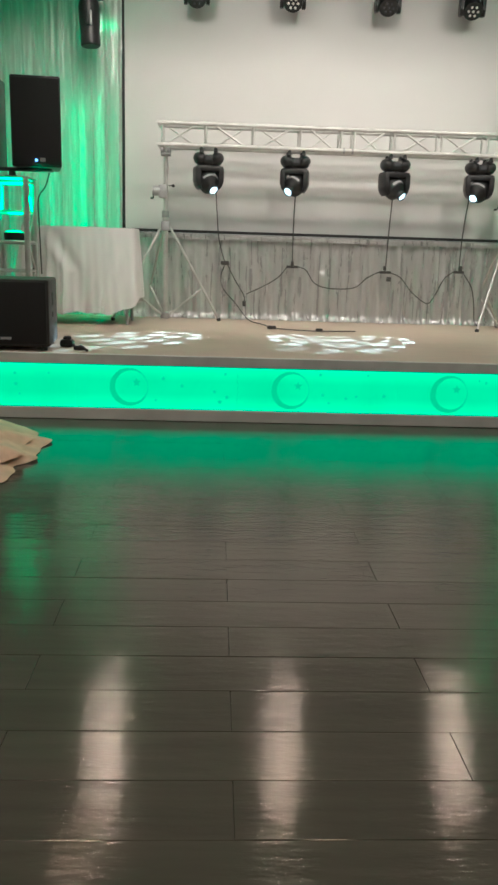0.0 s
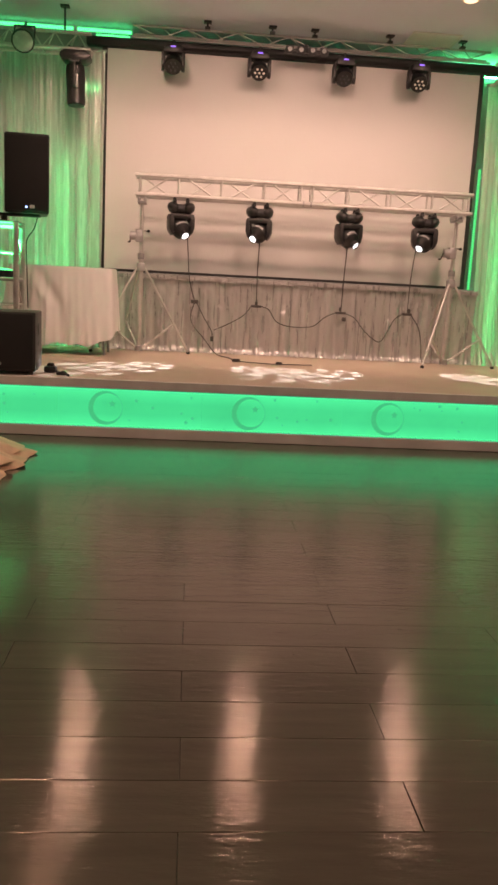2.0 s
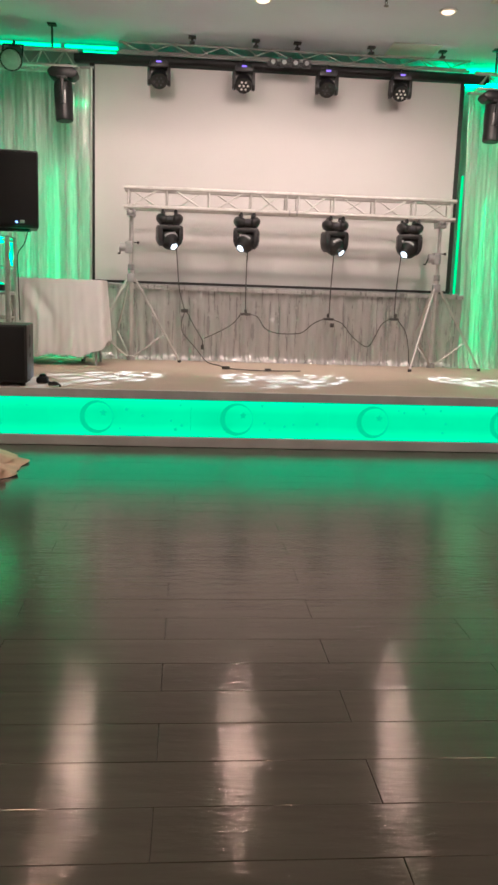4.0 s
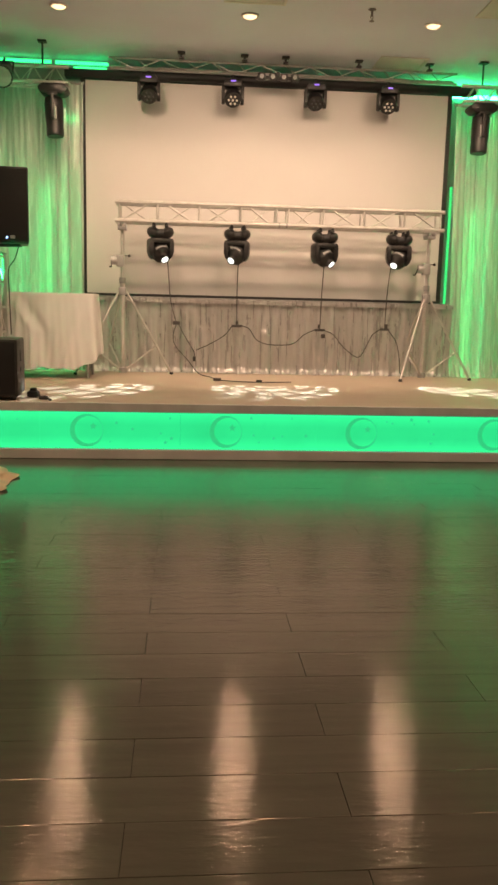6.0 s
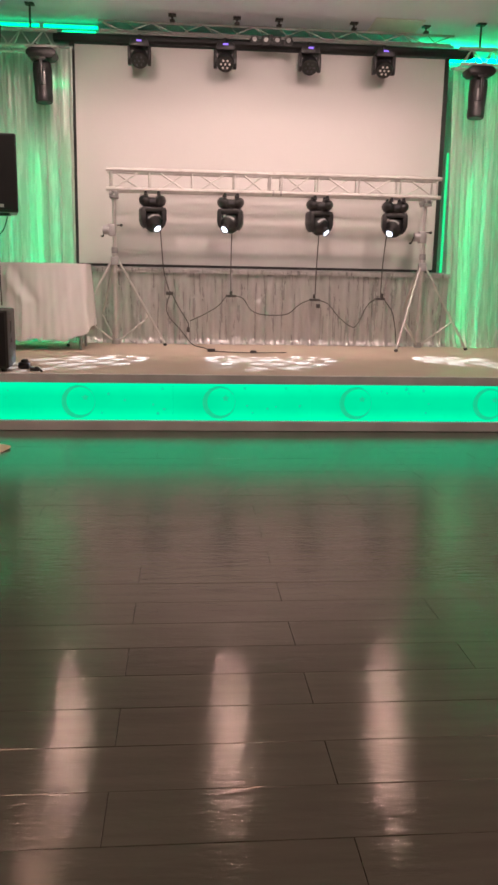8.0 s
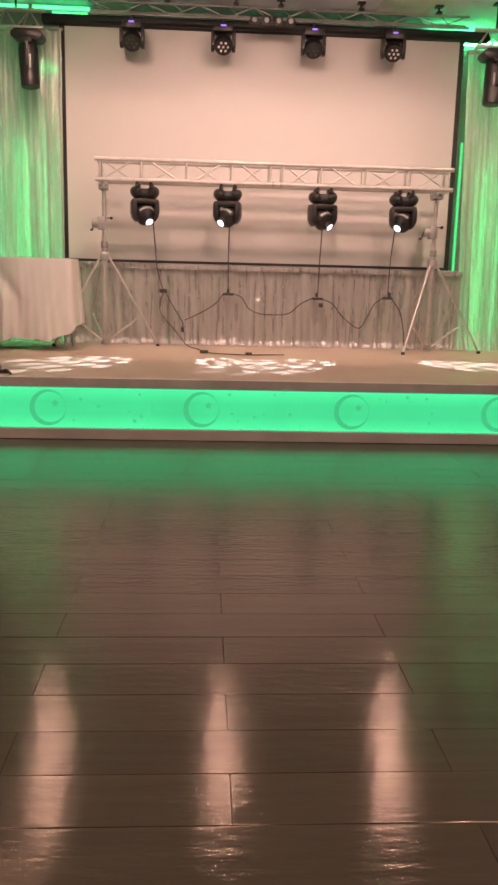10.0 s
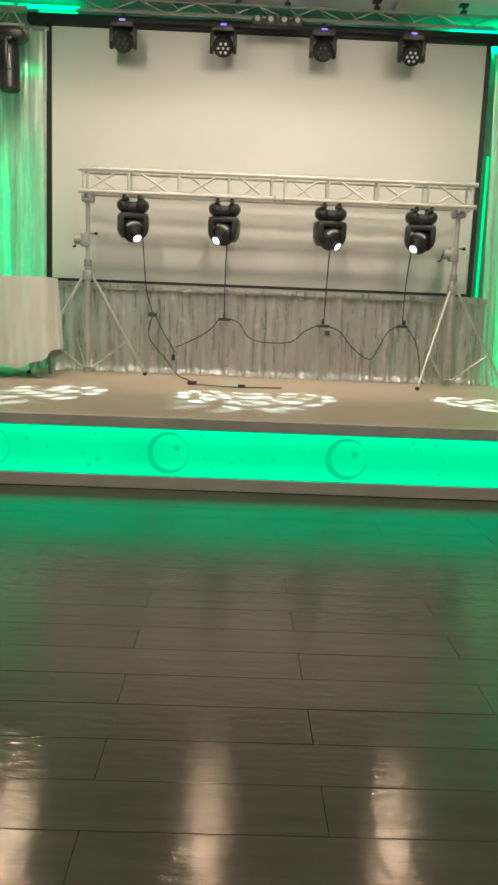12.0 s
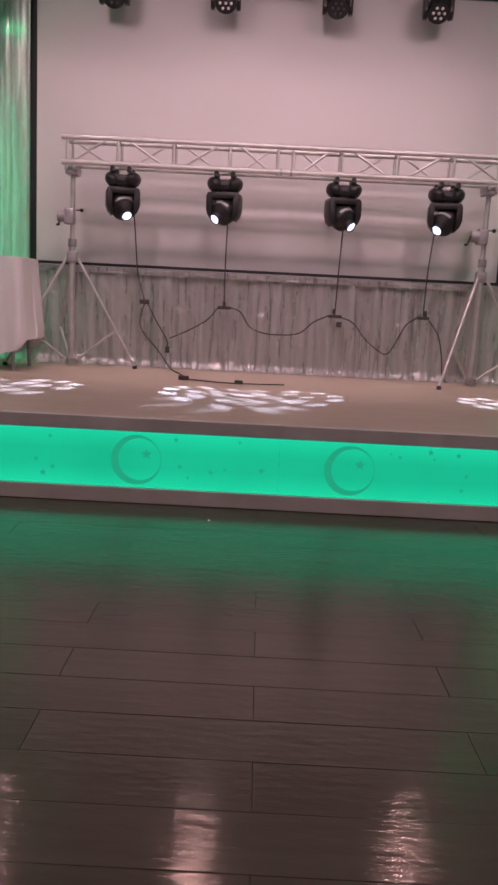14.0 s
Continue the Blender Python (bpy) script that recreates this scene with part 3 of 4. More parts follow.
def moving_head(x, pan, aim, label):
    """Beam light hung upside down from the truss; aim is where its light meets the stage."""
    y0 = 8.972
    h = thing("moving_head", label, "stage light", pose(x, y0, 2.262), "moving heads under the truss")
    for q in (-0.075, 0.075):
        bm = bm_new()
        tube(bm, (q, -0.107, 0.02), (q, -0.107, -0.035), 0.02, 8)
        tube(bm, (q, 0.107, 0.02), (q, 0.107, -0.035), 0.02, 8)
        box(bm, q - 0.02, q + 0.02, -0.13, 0.13, -0.042, -0.022, 0.004)
        part("hook_clamp", bm, M_BLACKMETAL, h, "black hook clamp")
    # base: two egg-shaped wings tilted up from a central neck
    bm = bm_new()
    for q in (-1, 1):
        m = pose(q * 0.084, 0, -0.098, 0, q * -28, 0) @ Matrix.Diagonal((0.083, 0.132, 0.068, 1))
        bmesh.ops.create_uvsphere(bm, u_segments=18, v_segments=12, radius=1.0, matrix=m)
    box(bm, -0.06, 0.06, -0.11, 0.11, -0.15, -0.06, 0.02)
    part("base", bm, M_BLACK, h, "black base with two rounded wings", 50)
    part("display", box(bm_new(), -0.03, 0.03, -0.116, -0.111, -0.115, -0.08, 0.002), M_LED_DIM, h, "dark display window", 0)
    part("pan_neck", tube(bm_new(), (0, 0, -0.145), (0, 0, -0.17), 0.085, 20), M_BLACKMETAL, h)
    turn = pose(0, 0, 0, 0, 0, pan)
    for s in (-1, 1):
        bm = bm_new()
        prism(bm, [(s * x, z) for x, z in ((0.09, -0.165), (0.138, -0.168), (0.152, -0.20), (0.153, -0.32), (0.135, -0.375), (0.10, -0.415), (0.085, -0.41), (0.107, -0.32), (0.105, -0.22))], -0.085, 0.085)
        bmesh.ops.bevel(bm, geom=bm.edges[:], offset=0.008, segments=2, affect="EDGES", profile=0.5)
        bmesh.ops.transform(bm, matrix=turn, verts=bm.verts[:])
        part("yoke_arm", bm, M_BLACK, h, "", 40)
    bm = box(bm_new(), -0.125, 0.125, -0.088, 0.088, -0.225, -0.166, 0.02)
    bmesh.ops.transform(bm, matrix=turn, verts=bm.verts[:])
    part("yoke_bridge", bm, M_BLACK, h)
    # head: barrel along the aim
    pivot = Vector((0, 0, -0.335))
    way = (Vector(aim) - (Vector((x, y0, 2.262)) + pivot)).normalized()
    mm = Matrix.Translation(pivot) @ way.to_track_quat("Z", "Y").to_matrix().to_4x4()
    bm = lathe(bm_new(), [(0.06, -0.15), (0.10, -0.14), (0.113, -0.10), (0.114, 0.01), (0.105, 0.055), (0.052, 0.105)], 24, mm, False)
    head = part("head", bm, M_BLACK, h, "black rounded lamp head")
    bm = bm_new()
    n, prof = 24, [(0.052, 0.106), (0.050, 0.150), (0.044, 0.153), (0.042, 0.110)]
    rings = [[bm.verts.new(mm @ Vector((r * math.cos(2 * math.pi * i / n), r * math.sin(2 * math.pi * i / n), z))) for i in range(n)] for r, z in prof]
    for ra, rb in zip(rings, rings[1:]):
        for i in range(n):
            bm.faces.new((ra[i], ra[(i + 1) % n], rb[(i + 1) % n], rb[i]))
    part("barrel", bm, M_BLACKMETAL, head)
    bm = bm_new()
    for i in range(9):
        a0, a1 = radians(35 + 110 * i / 9), radians(35 + 110 * (i + 1) / 9)
        vs = [bm.verts.new(mm @ Vector((r * math.cos(a), r * math.sin(a), z))) for r, a, z in
              ((0.1155, a0, 0.012), (0.1155, a1, 0.012), (0.1115, a1, 0.04), (0.1115, a0, 0.04))]
        bm.faces.new(vs)
    part("trim_band", bm, M_DISC, head, "pale curved trim on the head")
    g = random.Random(int(x * 100) + 50)
    holes = []
    for ring_r, count in ((0.0, 1), (0.0088, 6), (0.0175, 11)):
        for i in range(count):
            a = 2 * math.pi * i / count + g.random() * 0.06
            holes.append((ring_r * math.cos(a), ring_r * math.sin(a), 0.0024 + g.random() * 0.0012))
    bm = gobo_plate(0.0425, holes, 0.004)
    bmesh.ops.transform(bm, matrix=mm @ Matrix.Translation((0, 0, 0.140)), verts=bm.verts[:])
    part("lens", bm, M_HEADLENS, head, "glowing lens with pattern wheel", 0)
    place = Matrix.Translation((x, y0, 2.262)) @ mm @ Matrix.Translation((0, 0, 0.02)) @ pose(0, 0, 0, 180)
    return place


# (x, pan, aim on the stage)
HEADS = [(0.08, 14, (1.12, 7.22, STAGE)), (1.01, -10, (-0.47, 7.08, STAGE)), (2.09, 14, (3.45, 7.44, STAGE)), (3.02, -8, (1.52, 7.22, STAGE))]
HEAD_POWER = 700.0
for hx, pan, aim in HEADS:
    place = moving_head(hx, pan, aim, "black moving-head beam light hanging from the truss, lens lit")
    spot("beam_lamp", place, HEAD_POWER * (1.0 if 0.5 < aim[0] < 2.5 else 1.7), BEAM, 26, 0.1, 0.0012)

# ---- power cables in front of the skirt ----
CY = 9.16


def cable_thing(label, paths, plugs):
    c = thing("power_cable", label, "cable", pose(0, 0, 0))
    for p in paths:
        part("cord", cable(bm_new(), p), M_RUBBER, c)
    for px, py, pz, w, hgt in plugs:
        part("plug", box(bm_new(), px - w / 2, px + w / 2, py - 0.018, py + 0.018, pz - hgt / 2, pz + hgt / 2, 0.006), M_RUBBER, c)
    return c


cable_thing("black power cord hanging from a moving head", [[(0.13, 9.05, 2.12), (0.16, 9.13, 1.90), (0.18, CY, 1.65), (0.21, CY, 1.34), (0.28, CY, 1.09)]], [(0.28, CY, 1.085, 0.09, 0.045)])
cable_thing("black power cord hanging from a moving head", [[(1.03, 9.05, 2.12), (1.04, 9.13, 1.9), (1.035, CY, 1.5), (1.04, CY, 1.08)]], [(1.04, CY, 1.065, 0.13, 0.03), (1.04, CY, 1.10, 0.03, 0.05)])
cable_thing("black power cord hanging from a moving head", [[(2.10, 9.05, 2.12), (2.12, 9.13, 1.9), (2.11, CY, 1.5), (2.10, CY, 1.05)]], [(2.10, CY, 1.035, 0.13, 0.03), (2.09, CY, 1.08, 0.03, 0.05)])
cable_thing("black power cord hanging from a moving head", [[(3.0, 9.05, 2.12), (2.98, 9.13, 1.9), (2.95, CY, 1.5), (2.94, CY, 1.08)]], [(2.94, CY, 1.06, 0.12, 0.03), (2.96, CY, 1.10, 0.03, 0.06)])
cable_thing("black linking cable looping along the silver skirt",
            [[(0.28, CY, 1.07), (0.24, CY, 0.93), (0.27, CY, 0.80), (0.42, CY, 0.63), (0.56, 9.05, 0.47), (0.70, 8.6, 0.462), (0.767, 8.25, 0.462)],
             [(0.31, CY, 1.07), (0.40, CY, 0.90), (0.50, CY, 0.74), (0.51, CY, 0.66)],
             [(0.53, CY, 0.75), (0.70, CY, 0.83), (0.88, CY, 0.94), (0.98, CY, 1.06)],
             [(1.10, CY, 1.07), (1.20, CY, 1.03), (1.29, CY, 0.90), (1.42, CY, 0.845), (1.60, CY, 0.835), (1.77, CY, 0.86), (1.90, CY, 0.97), (2.04, CY, 1.04)],
             [(2.16, CY, 1.03), (2.28, CY, 0.98), (2.42, CY, 0.82), (2.60, CY, 0.70), (2.68, CY, 0.78), (2.78, CY, 0.98), (2.88, CY, 1.06)],
             [(3.0, CY, 1.04), (3.10, CY, 0.90), (3.15, CY, 0.70), (3.17, CY, 0.52), (3.2, 9.1, 0.462)]],
            [(0.51, CY, 0.64, 0.04, 0.06), (2.145, CY, 0.96, 0.05, 0.05)])
cable_thing("black extension cable lying on the stage deck",
            [[(0.767, 8.21, 0.462), (0.95, 8.10, 0.462), (1.18, 8.03, 0.462), (1.40, 8.06, 0.462), (1.62, 8.12, 0.462)]],
            [(0.767, 8.21, 0.47, 0.09, 0.036), (1.24, 8.07, 0.47, 0.07, 0.03)])

# ---- hung truss with wash lights ----
top_truss = thing("lighting_truss", "slim dull-metal ladder truss hung below the ceiling", "truss", pose(-0.55, 9.22, 4.075))
for y, z in ((0, 0.12), (0, 0.0), (0.14, 0.06)):
    part("chord", tube(bm_new(), (0, y, z), (4.25, y, z), 0.013, 8), M_DULLALU, top_truss)
for k in range(14):
    xa = 0.02 + k * 0.30
    part("diagonal", tube(bm_new(), (xa, 0, 0.0 if k % 2 else 0.12), (xa + 0.30, 0, 0.12 if k % 2 else 0.0), 0.007, 6), M_DULLALU, top_truss)
    part("diagonal", tube(bm_new(), (xa, 0, 0.12), (xa + 0.15, 0.14, 0.06), 0.006, 6), M_DULLALU, top_truss)
for x in (0.86, 1.62, 2.12, 3.02, 3.9):
    bm = box(bm_new(), x - 0.03, x + 0.03, -0.03, 0.05, 0.135, 0.16, 0.004)
    tube(bm, (x, 0.01, 0.16), (x, 0.01, 0.224), 0.012, 8)
    box(bm, x - 0.045, x + 0.045, -0.035, 0.055, 0.205, 0.224, 0.003)
    part("hanger", bm, M_BLACKMETAL, top_truss, "black ceiling hanger")


def wash_light(x, lit, label):
    w = thing("wash_light", label, "stage light", pose(x, 9.22, 4.03), "wash lights on the hung truss")
    bm = tube(bm_new(), (0, 0, 0.03), (0, 0, -0.02), 0.018, 8)
    box(bm, -0.05, 0.05, -0.03, 0.03, -0.03, -0.01, 0.006)
    part("clamp", bm, M_BLACKMETAL, w)
    bm = bm_new()
    prism(bm, [(-0.085, -0.03), (0.085, -0.03), (0.112, -0.075), (0.115, -0.12), (-0.115, -0.12), (-0.112, -0.075)], -0.10, 0.09)
    bmesh.ops.bevel(bm, geom=bm.edges[:], offset=0.014, segments=2, affect="EDGES", profile=0.5)
    part("base", bm, M_BLACK, w)
    part("display", box(bm_new(), -0.03, 0.03, -0.107, -0.101, -0.068, -0.05, 0.003), M_VIOLET, w, "violet glowing display", 0)
    for s in (-1, 1):
        bm = bm_new()
        prism(bm, [(-0.05, -0.10), (0.05, -0.10), (0.055, -0.25), (0.03, -0.305), (-0.03, -0.305), (-0.055, -0.25)], -0.020, 0.020)
        bmesh.ops.bevel(bm, geom=bm.edges[:], offset=0.006, segments=2, affect="EDGES", profile=0.5)
        bmesh.ops.transform(bm, matrix=pose(s * 0.116, 0, 0, 0, 0, 90), verts=bm.verts[:])
        part("yoke_arm", bm, M_BLACK, w)
    tilt = Matrix.Translation((0, 0.0, -0.22)) @ Vector((0, -0.62, -0.55)).to_track_quat("Z", "Y").to_matrix().to_4x4()
    head = part("head", lathe(bm_new(), [(0.05, -0.085), (0.085, -0.07), (0.10, -0.02), (0.103, 0.06), (0.096, 0.075)], 22, tilt), M_BLACK, w, "black round lamp head")
    for i in range(7):
        r, a = (0, 0) if i == 0 else (0.050, math.pi / 3 * i)
        bm = lathe(bm_new(), [(0.0145, 0.074), (0.013, 0.080), (0.007, 0.084), (0.001, 0.0845)], 10, tilt @ Matrix.Translation((r * math.cos(a), r * math.sin(a), 0)))
        part("led_lens", bm, M_LED_PALE if lit else M_LED_DIM, head)
    return w


for x, lit in ((-0.075, False), (0.935, True), (1.945, False), (2.85, True)):
    wash_light(x, lit, "black LED wash light with seven pale lenses" if lit else "black LED wash light with seven dark lenses")

bl = thing("blinder_bar", "black bar of four small square lamps on the hung truss", "stage light", pose(1.47, 9.12, 3.955))
part("housing", box(bm_new(), -0.26, 0.26, -0.03, 0.03, 0.045, 0.085, 0.008), M_BLACKMETAL, bl)
part("bracket", box(bm_new(), -0.02, 0.02, -0.02, 0.10, 0.086, 0.14, 0.004), M_BLACKMETAL, bl)
for i in range(4):
    q = -0.20 + 0.133 * i
    lamp = part("lamp_box", box(bm_new(), q - 0.046, q + 0.046, -0.055, -0.031, 0.02, 0.112, 0.01), M_BLACKMETAL, bl)
    part("lens", tube(bm_new(), (q, -0.061, 0.07), (q, -0.066, 0.07), 0.026, 16), M_DISC, lamp, "pale grey lens")


# ---- side trusses with their fixtures ----
def side_truss(x0, length, z, label):
    t = thing("lighting_truss", label, "truss", pose(x0, 8.95, z))
    pts = ((0, 0), (0.22, 0), (0.11, 0.20))
    for y, q in pts[:2]:
        part("chord", tube(bm_new(), (0, y, 0), (length, y, 0), 0.022, 10), M_ALU, t)
    part("chord", tube(bm_new(), (0, 0.11, 0.20), (length, 0.11, 0.20), 0.022, 10), M_ALU, t)
    n = max(2, int(length / 0.26))
    for k in range(n):
        xa, xb = 0.03 + (length - 0.06) * k / n, 0.03 + (length - 0.06) * (k + 1) / n
        xm = (xa + xb) / 2
        for y in (0, 0.22):
            part("diagonal", tube(bm_new(), (xa, y, 0), (xm, 0.11, 0.20), 0.008, 6), M_ALU, t)
            part("diagonal", tube(bm_new(), (xm, 0.11, 0.20), (xb, y, 0), 0.008, 6), M_ALU, t)
        part("cross_tube", tube(bm_new(), (xa, 0, 0), (xa, 0.22, 0), 0.008, 6), M_ALU, t)
    for x in (0.25, length - 0.3):
        bm = tube(bm_new(), (x, 0.11, 0.20), (x, 0.11, CEIL - z - 0.008), 0.012, 8)
        box(bm, x - 0.05, x + 0.05, 0.06, 0.16, CEIL - z - 0.02, CEIL - z - 0.001, 0.003)
        part("hanger", bm, M_BLACKMETAL, t, "black ceiling hanger")
    return t


side_truss(-3.6, 2.6, 3.82, "silver triangular truss hung above the loudspeakers by the drape")
side_truss(3.72, 2.4, 3.82, "silver triangular truss hung before the drape beside the screen")


def hung_head(x, label, flip):
    h = thing("moving_head", label, "stage light", pose(x, 9.0, 3.825), "moving heads on the side trusses")
    for q in (-0.07, 0.07):
        part("hook_clamp", tube(bm_new(), (q, -0.02, 0.03), (q, -0.02, -0.03), 0.018, 8), M_BLACKMETAL, h)
    bm = bm_new()
    prism(bm, [(-0.17, -0.06), (-0.12, -0.025), (0.12, -0.025), (0.17, -0.06), (0.17, -0.10), (0.12, -0.14), (-0.12, -0.14), (-0.17, -0.10)], -0.12, 0.12)
    bmesh.ops.bevel(bm, geom=bm.edges[:], offset=0.016, segments=2, affect="EDGES", profile=0.5)
    part("base", bm, M_BLACK, h, "black base")
    for s in (-1, 1):
        bm = box(bm_new(), -0.02, 0.02, s * 0.13 - 0.018, s * 0.13 + 0.018, -0.42, -0.13, 0.008)
        part("yoke_arm", bm, M_BLACK, h)
    bm = box(bm_new(), -0.06, 0.06, -0.15, 0.15, -0.17, -0.13, 0.012)
    part("yoke_bridge", bm, M_BLACK, h)
    tilt = Matrix.Translation((0, 0, -0.34)) @ Vector((0.05 * flip, -0.06, -1)).to_track_quat("Z", "Y").to_matrix().to_4x4()
    part("head", lathe(bm_new(), [(0.07, -0.19), (0.10, -0.17), (0.108, -0.10), (0.104, 0.06), (0.098, 0.15), (0.102, 0.17), (0.10, 0.25), (0.088, 0.262)], 20, tilt), M_BLACK, h, "long black lamp head pointing down")
    part("grip", box(bm_new(), 0.03 * flip - 0.012, 0.03 * flip + 0.012, -0.118, -0.10, -0.42, -0.28, 0.005), M_DULLALU, h, "grey side grip")
    return h


hung_head(-1.165, "black moving head hanging straight down from the side truss", 1)
hung_head(3.96, "black moving head hanging straight down beside the screen", -1)


def can_light(x, z, yaw, label):
    c = thing("spot_can", label, "stage light", pose(x, 8.78, z), "spot cans on the side truss")
    tilt = pose(0, 0, 0, 0, 0, yaw) @ Vector((0.12, -0.75, -0.42)).to_track_quat("Z", "Y").to_matrix().to_4x4()
    body = part("body", lathe(bm_new(), [(0.05, -0.26), (0.085, -0.24), (0.095, -0.10), (0.10, 0.02), (0.125, 0.06), (0.125, 0.10), (0.112, 0.10)], 22, tilt), M_BLACK, c, "black cylindrical housing")
    part("lens", lathe(bm_new(), [(0.108, 0.101), (0.09, 0.112), (0.04, 0.12), (0.004, 0.121)], 22, tilt), M_DISC, body, "pale frosted lens")
    bm = bm_new()
    for s in (-1, 1):
        tube(bm, (s * 0.11, 0, 0), (s * 0.11, 0.06, 0.15), 0.010, 6)
    tube(bm, (-0.11, 0.06, 0.15), (0.11, 0.06, 0.15), 0.010, 6)
    tube(bm, (0, 0.06, 0.15), (0, 0.12, 0.2), 0.016, 8)
    part("bracket", bm, M_BLACKMETAL, c)
    return c


can_light(-1.70, 3.84, -6, "black spot can with pale lens clamped to the truss")
can_light(-2.10, 3.76, -4, "black spot can with pale lens clamped to the truss")

# small bodies for the added screen spots, kept out of view
for sx, sy, aim, power, cone in ADDED_SPOTS:
    c = thing("spot_can", "small unseen spot added at the ceiling to cast truss shadow on the screen", "stage light", pose(sx, sy, CEIL - 0.035), "stage spots")
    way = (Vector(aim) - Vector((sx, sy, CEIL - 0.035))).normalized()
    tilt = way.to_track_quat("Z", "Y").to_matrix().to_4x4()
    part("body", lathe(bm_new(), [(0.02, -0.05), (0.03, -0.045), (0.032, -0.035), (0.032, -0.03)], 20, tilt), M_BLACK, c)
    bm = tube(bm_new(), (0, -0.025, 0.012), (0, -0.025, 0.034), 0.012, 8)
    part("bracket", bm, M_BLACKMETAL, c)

# ---- draped table ----
tb = thing("table", "tall table standing under a white satin cloth on the stage", "table", pose(-1.18, 8.55, STAGE))
part("tabletop", box(bm_new(), -0.50, 0.50, -0.28, 0.28, 0.925, 0.95, 0.006), M_TABLE, tb)
for sx in (-1, 1):
    for sy in (-1, 1):
        part("leg", tube(bm_new(), (sx * 0.44, sy * 0.22, 0.925), (sx * 0.46, sy * 0.24, 0.0), 0.016, 10), M_STEEL, tb)


def table_cloth():
    """Cloth over the table top: gathered folds at one end, one long slanting fold across a smooth front, a hem that rises to the other end."""
    bm = bm_new()
    a, b, n, levels = 0.56, 0.30, 320, 26
    ph = [random.Random(4).random() * 6.28 + k for k in range(6)]
    rings = []
    for j in range(levels + 1):
        v = j / levels
        ring = []
        for i in range(n):
            th = 2 * math.pi * i / n
            c, s = math.cos(th), math.sin(th)
            k = (abs(c) ** 9 + abs(s) ** 9) ** (-1 / 9)
            x, y = a * c * k, b * s * k
            u = x / a
            corner = min(abs(c), abs(s)) * k
            gather = max(0.0, min(1.0, (-0.25 - u + 0.35 * v) / 0.45))
            fold = math.sin(44 * x + ph[0] + 1.2 * v + 6 * y) + 0.6 * math.sin(81 * x + ph[1] - 1.5 * v - 9 * y)
            out = 0.010 + 0.05 * v + 0.05 * corner ** 4 * v + (0.006 + 0.040 * gather) * fold * v ** 0.6
            if s < 0:
                d = u - (-0.66 + 0.85 * min(v, 0.5) + 0.10 * v)
                out += 0.050 * math.exp(-(d / 0.10) ** 2) * v ** 0.5 - 0.045 * math.exp(-((d - 0.20) / 0.11) ** 2) * v ** 0.5
                e = u - (0.80 - 0.50 * v)
                out += 0.034 * math.exp(-(e / 0.09) ** 2) * v - 0.030 * math.exp(-((e + 0.17) / 0.10) ** 2) * v
                out += 0.020 * math.sin(26 * u + ph[2]) * v * max(0.0, u - 0.2)
            out += 0.006 * noise.noise((5 * x, 5 * y, 3 * v)) * (0.3 + v)
            out += 0.016 * math.sin(38 * u + ph[5]) * max(0.0, v - 0.55) * (1 - gather)
            rise = max(0.0, u - 0.35) / 0.65
            hem = 0.86 + 0.03 * math.sin(3 * u + ph[3]) - 0.20 * rise ** 2 + 0.012 * math.sin(17 * u + ph[4]) - 0.12 * max(0.0, -u - 0.55)
            ring.append(bm.verts.new((x + c * out, y + s * out, 0.962 - 0.012 * min(1.0, v * 14) - hem * v)))
        rings.append(ring)
    for ra, rb in zip(rings, rings[1:]):
        for i in range(n):
            bm.faces.new((ra[i], ra[(i + 1) % n], rb[(i + 1) % n], rb[i]))
    bm.faces.new(rings[0])
    return bm


tc = tagged(new("tablecloth", finish("tablecloth", table_cloth(), M_CLOTH, 60)), "white satin tablecloth hanging in soft folds over a tall table", "tablecloth")
tc.matrix_world = pose(-1.205, 8.55, STAGE)


# ---- loudspeakers ----
def loudspeaker(m, label):
    s = thing("loudspeaker", label, "loudspeaker", m, "loudspeakers on the cross bar")
    bm = bm_new()
    w, d, h = 0.207, 0.20, 0.72
    lo = [(-w, 0.0), (w, 0.0), (w * 0.72, d * 2), (-w * 0.72, d * 2)]
    va, vb = [bm.verts.new((x, y, 0)) for x, y in lo], [bm.verts.new((x, y, h)) for x, y in lo]
    bm.faces.new(va[::-1])
    bm.faces.new(vb)
    for i in range(4):
        bm.faces.new((va[i], va[(i + 1) % 4], vb[(i + 1) % 4], vb[i]))
    bmesh.ops.bevel(bm, geom=bm.edges[:], offset=0.018, segments=2, affect="EDGES", profile=0.5)
    part("cabinet", bm, M_BLACK, s, "black moulded cabinet")
    part("grille", box(bm_new(), -w + 0.012, w - 0.012, -0.014, -0.001, 0.02, h - 0.02, 0.006), M_GRILLE, s, "black perforated grille")
    part("badge", box(bm_new(), 0.03, 0.075, -0.019, -0.0145, 0.045, 0.075, 0.002), M_BADGE, s, "small pale badge")
    part("power_led", tube(bm_new(), (0.0, -0.0145, 0.055), (0.0, -0.019, 0.055), 0.011, 12), M_BLUELED, s, "small glowing blue power light")
    return s


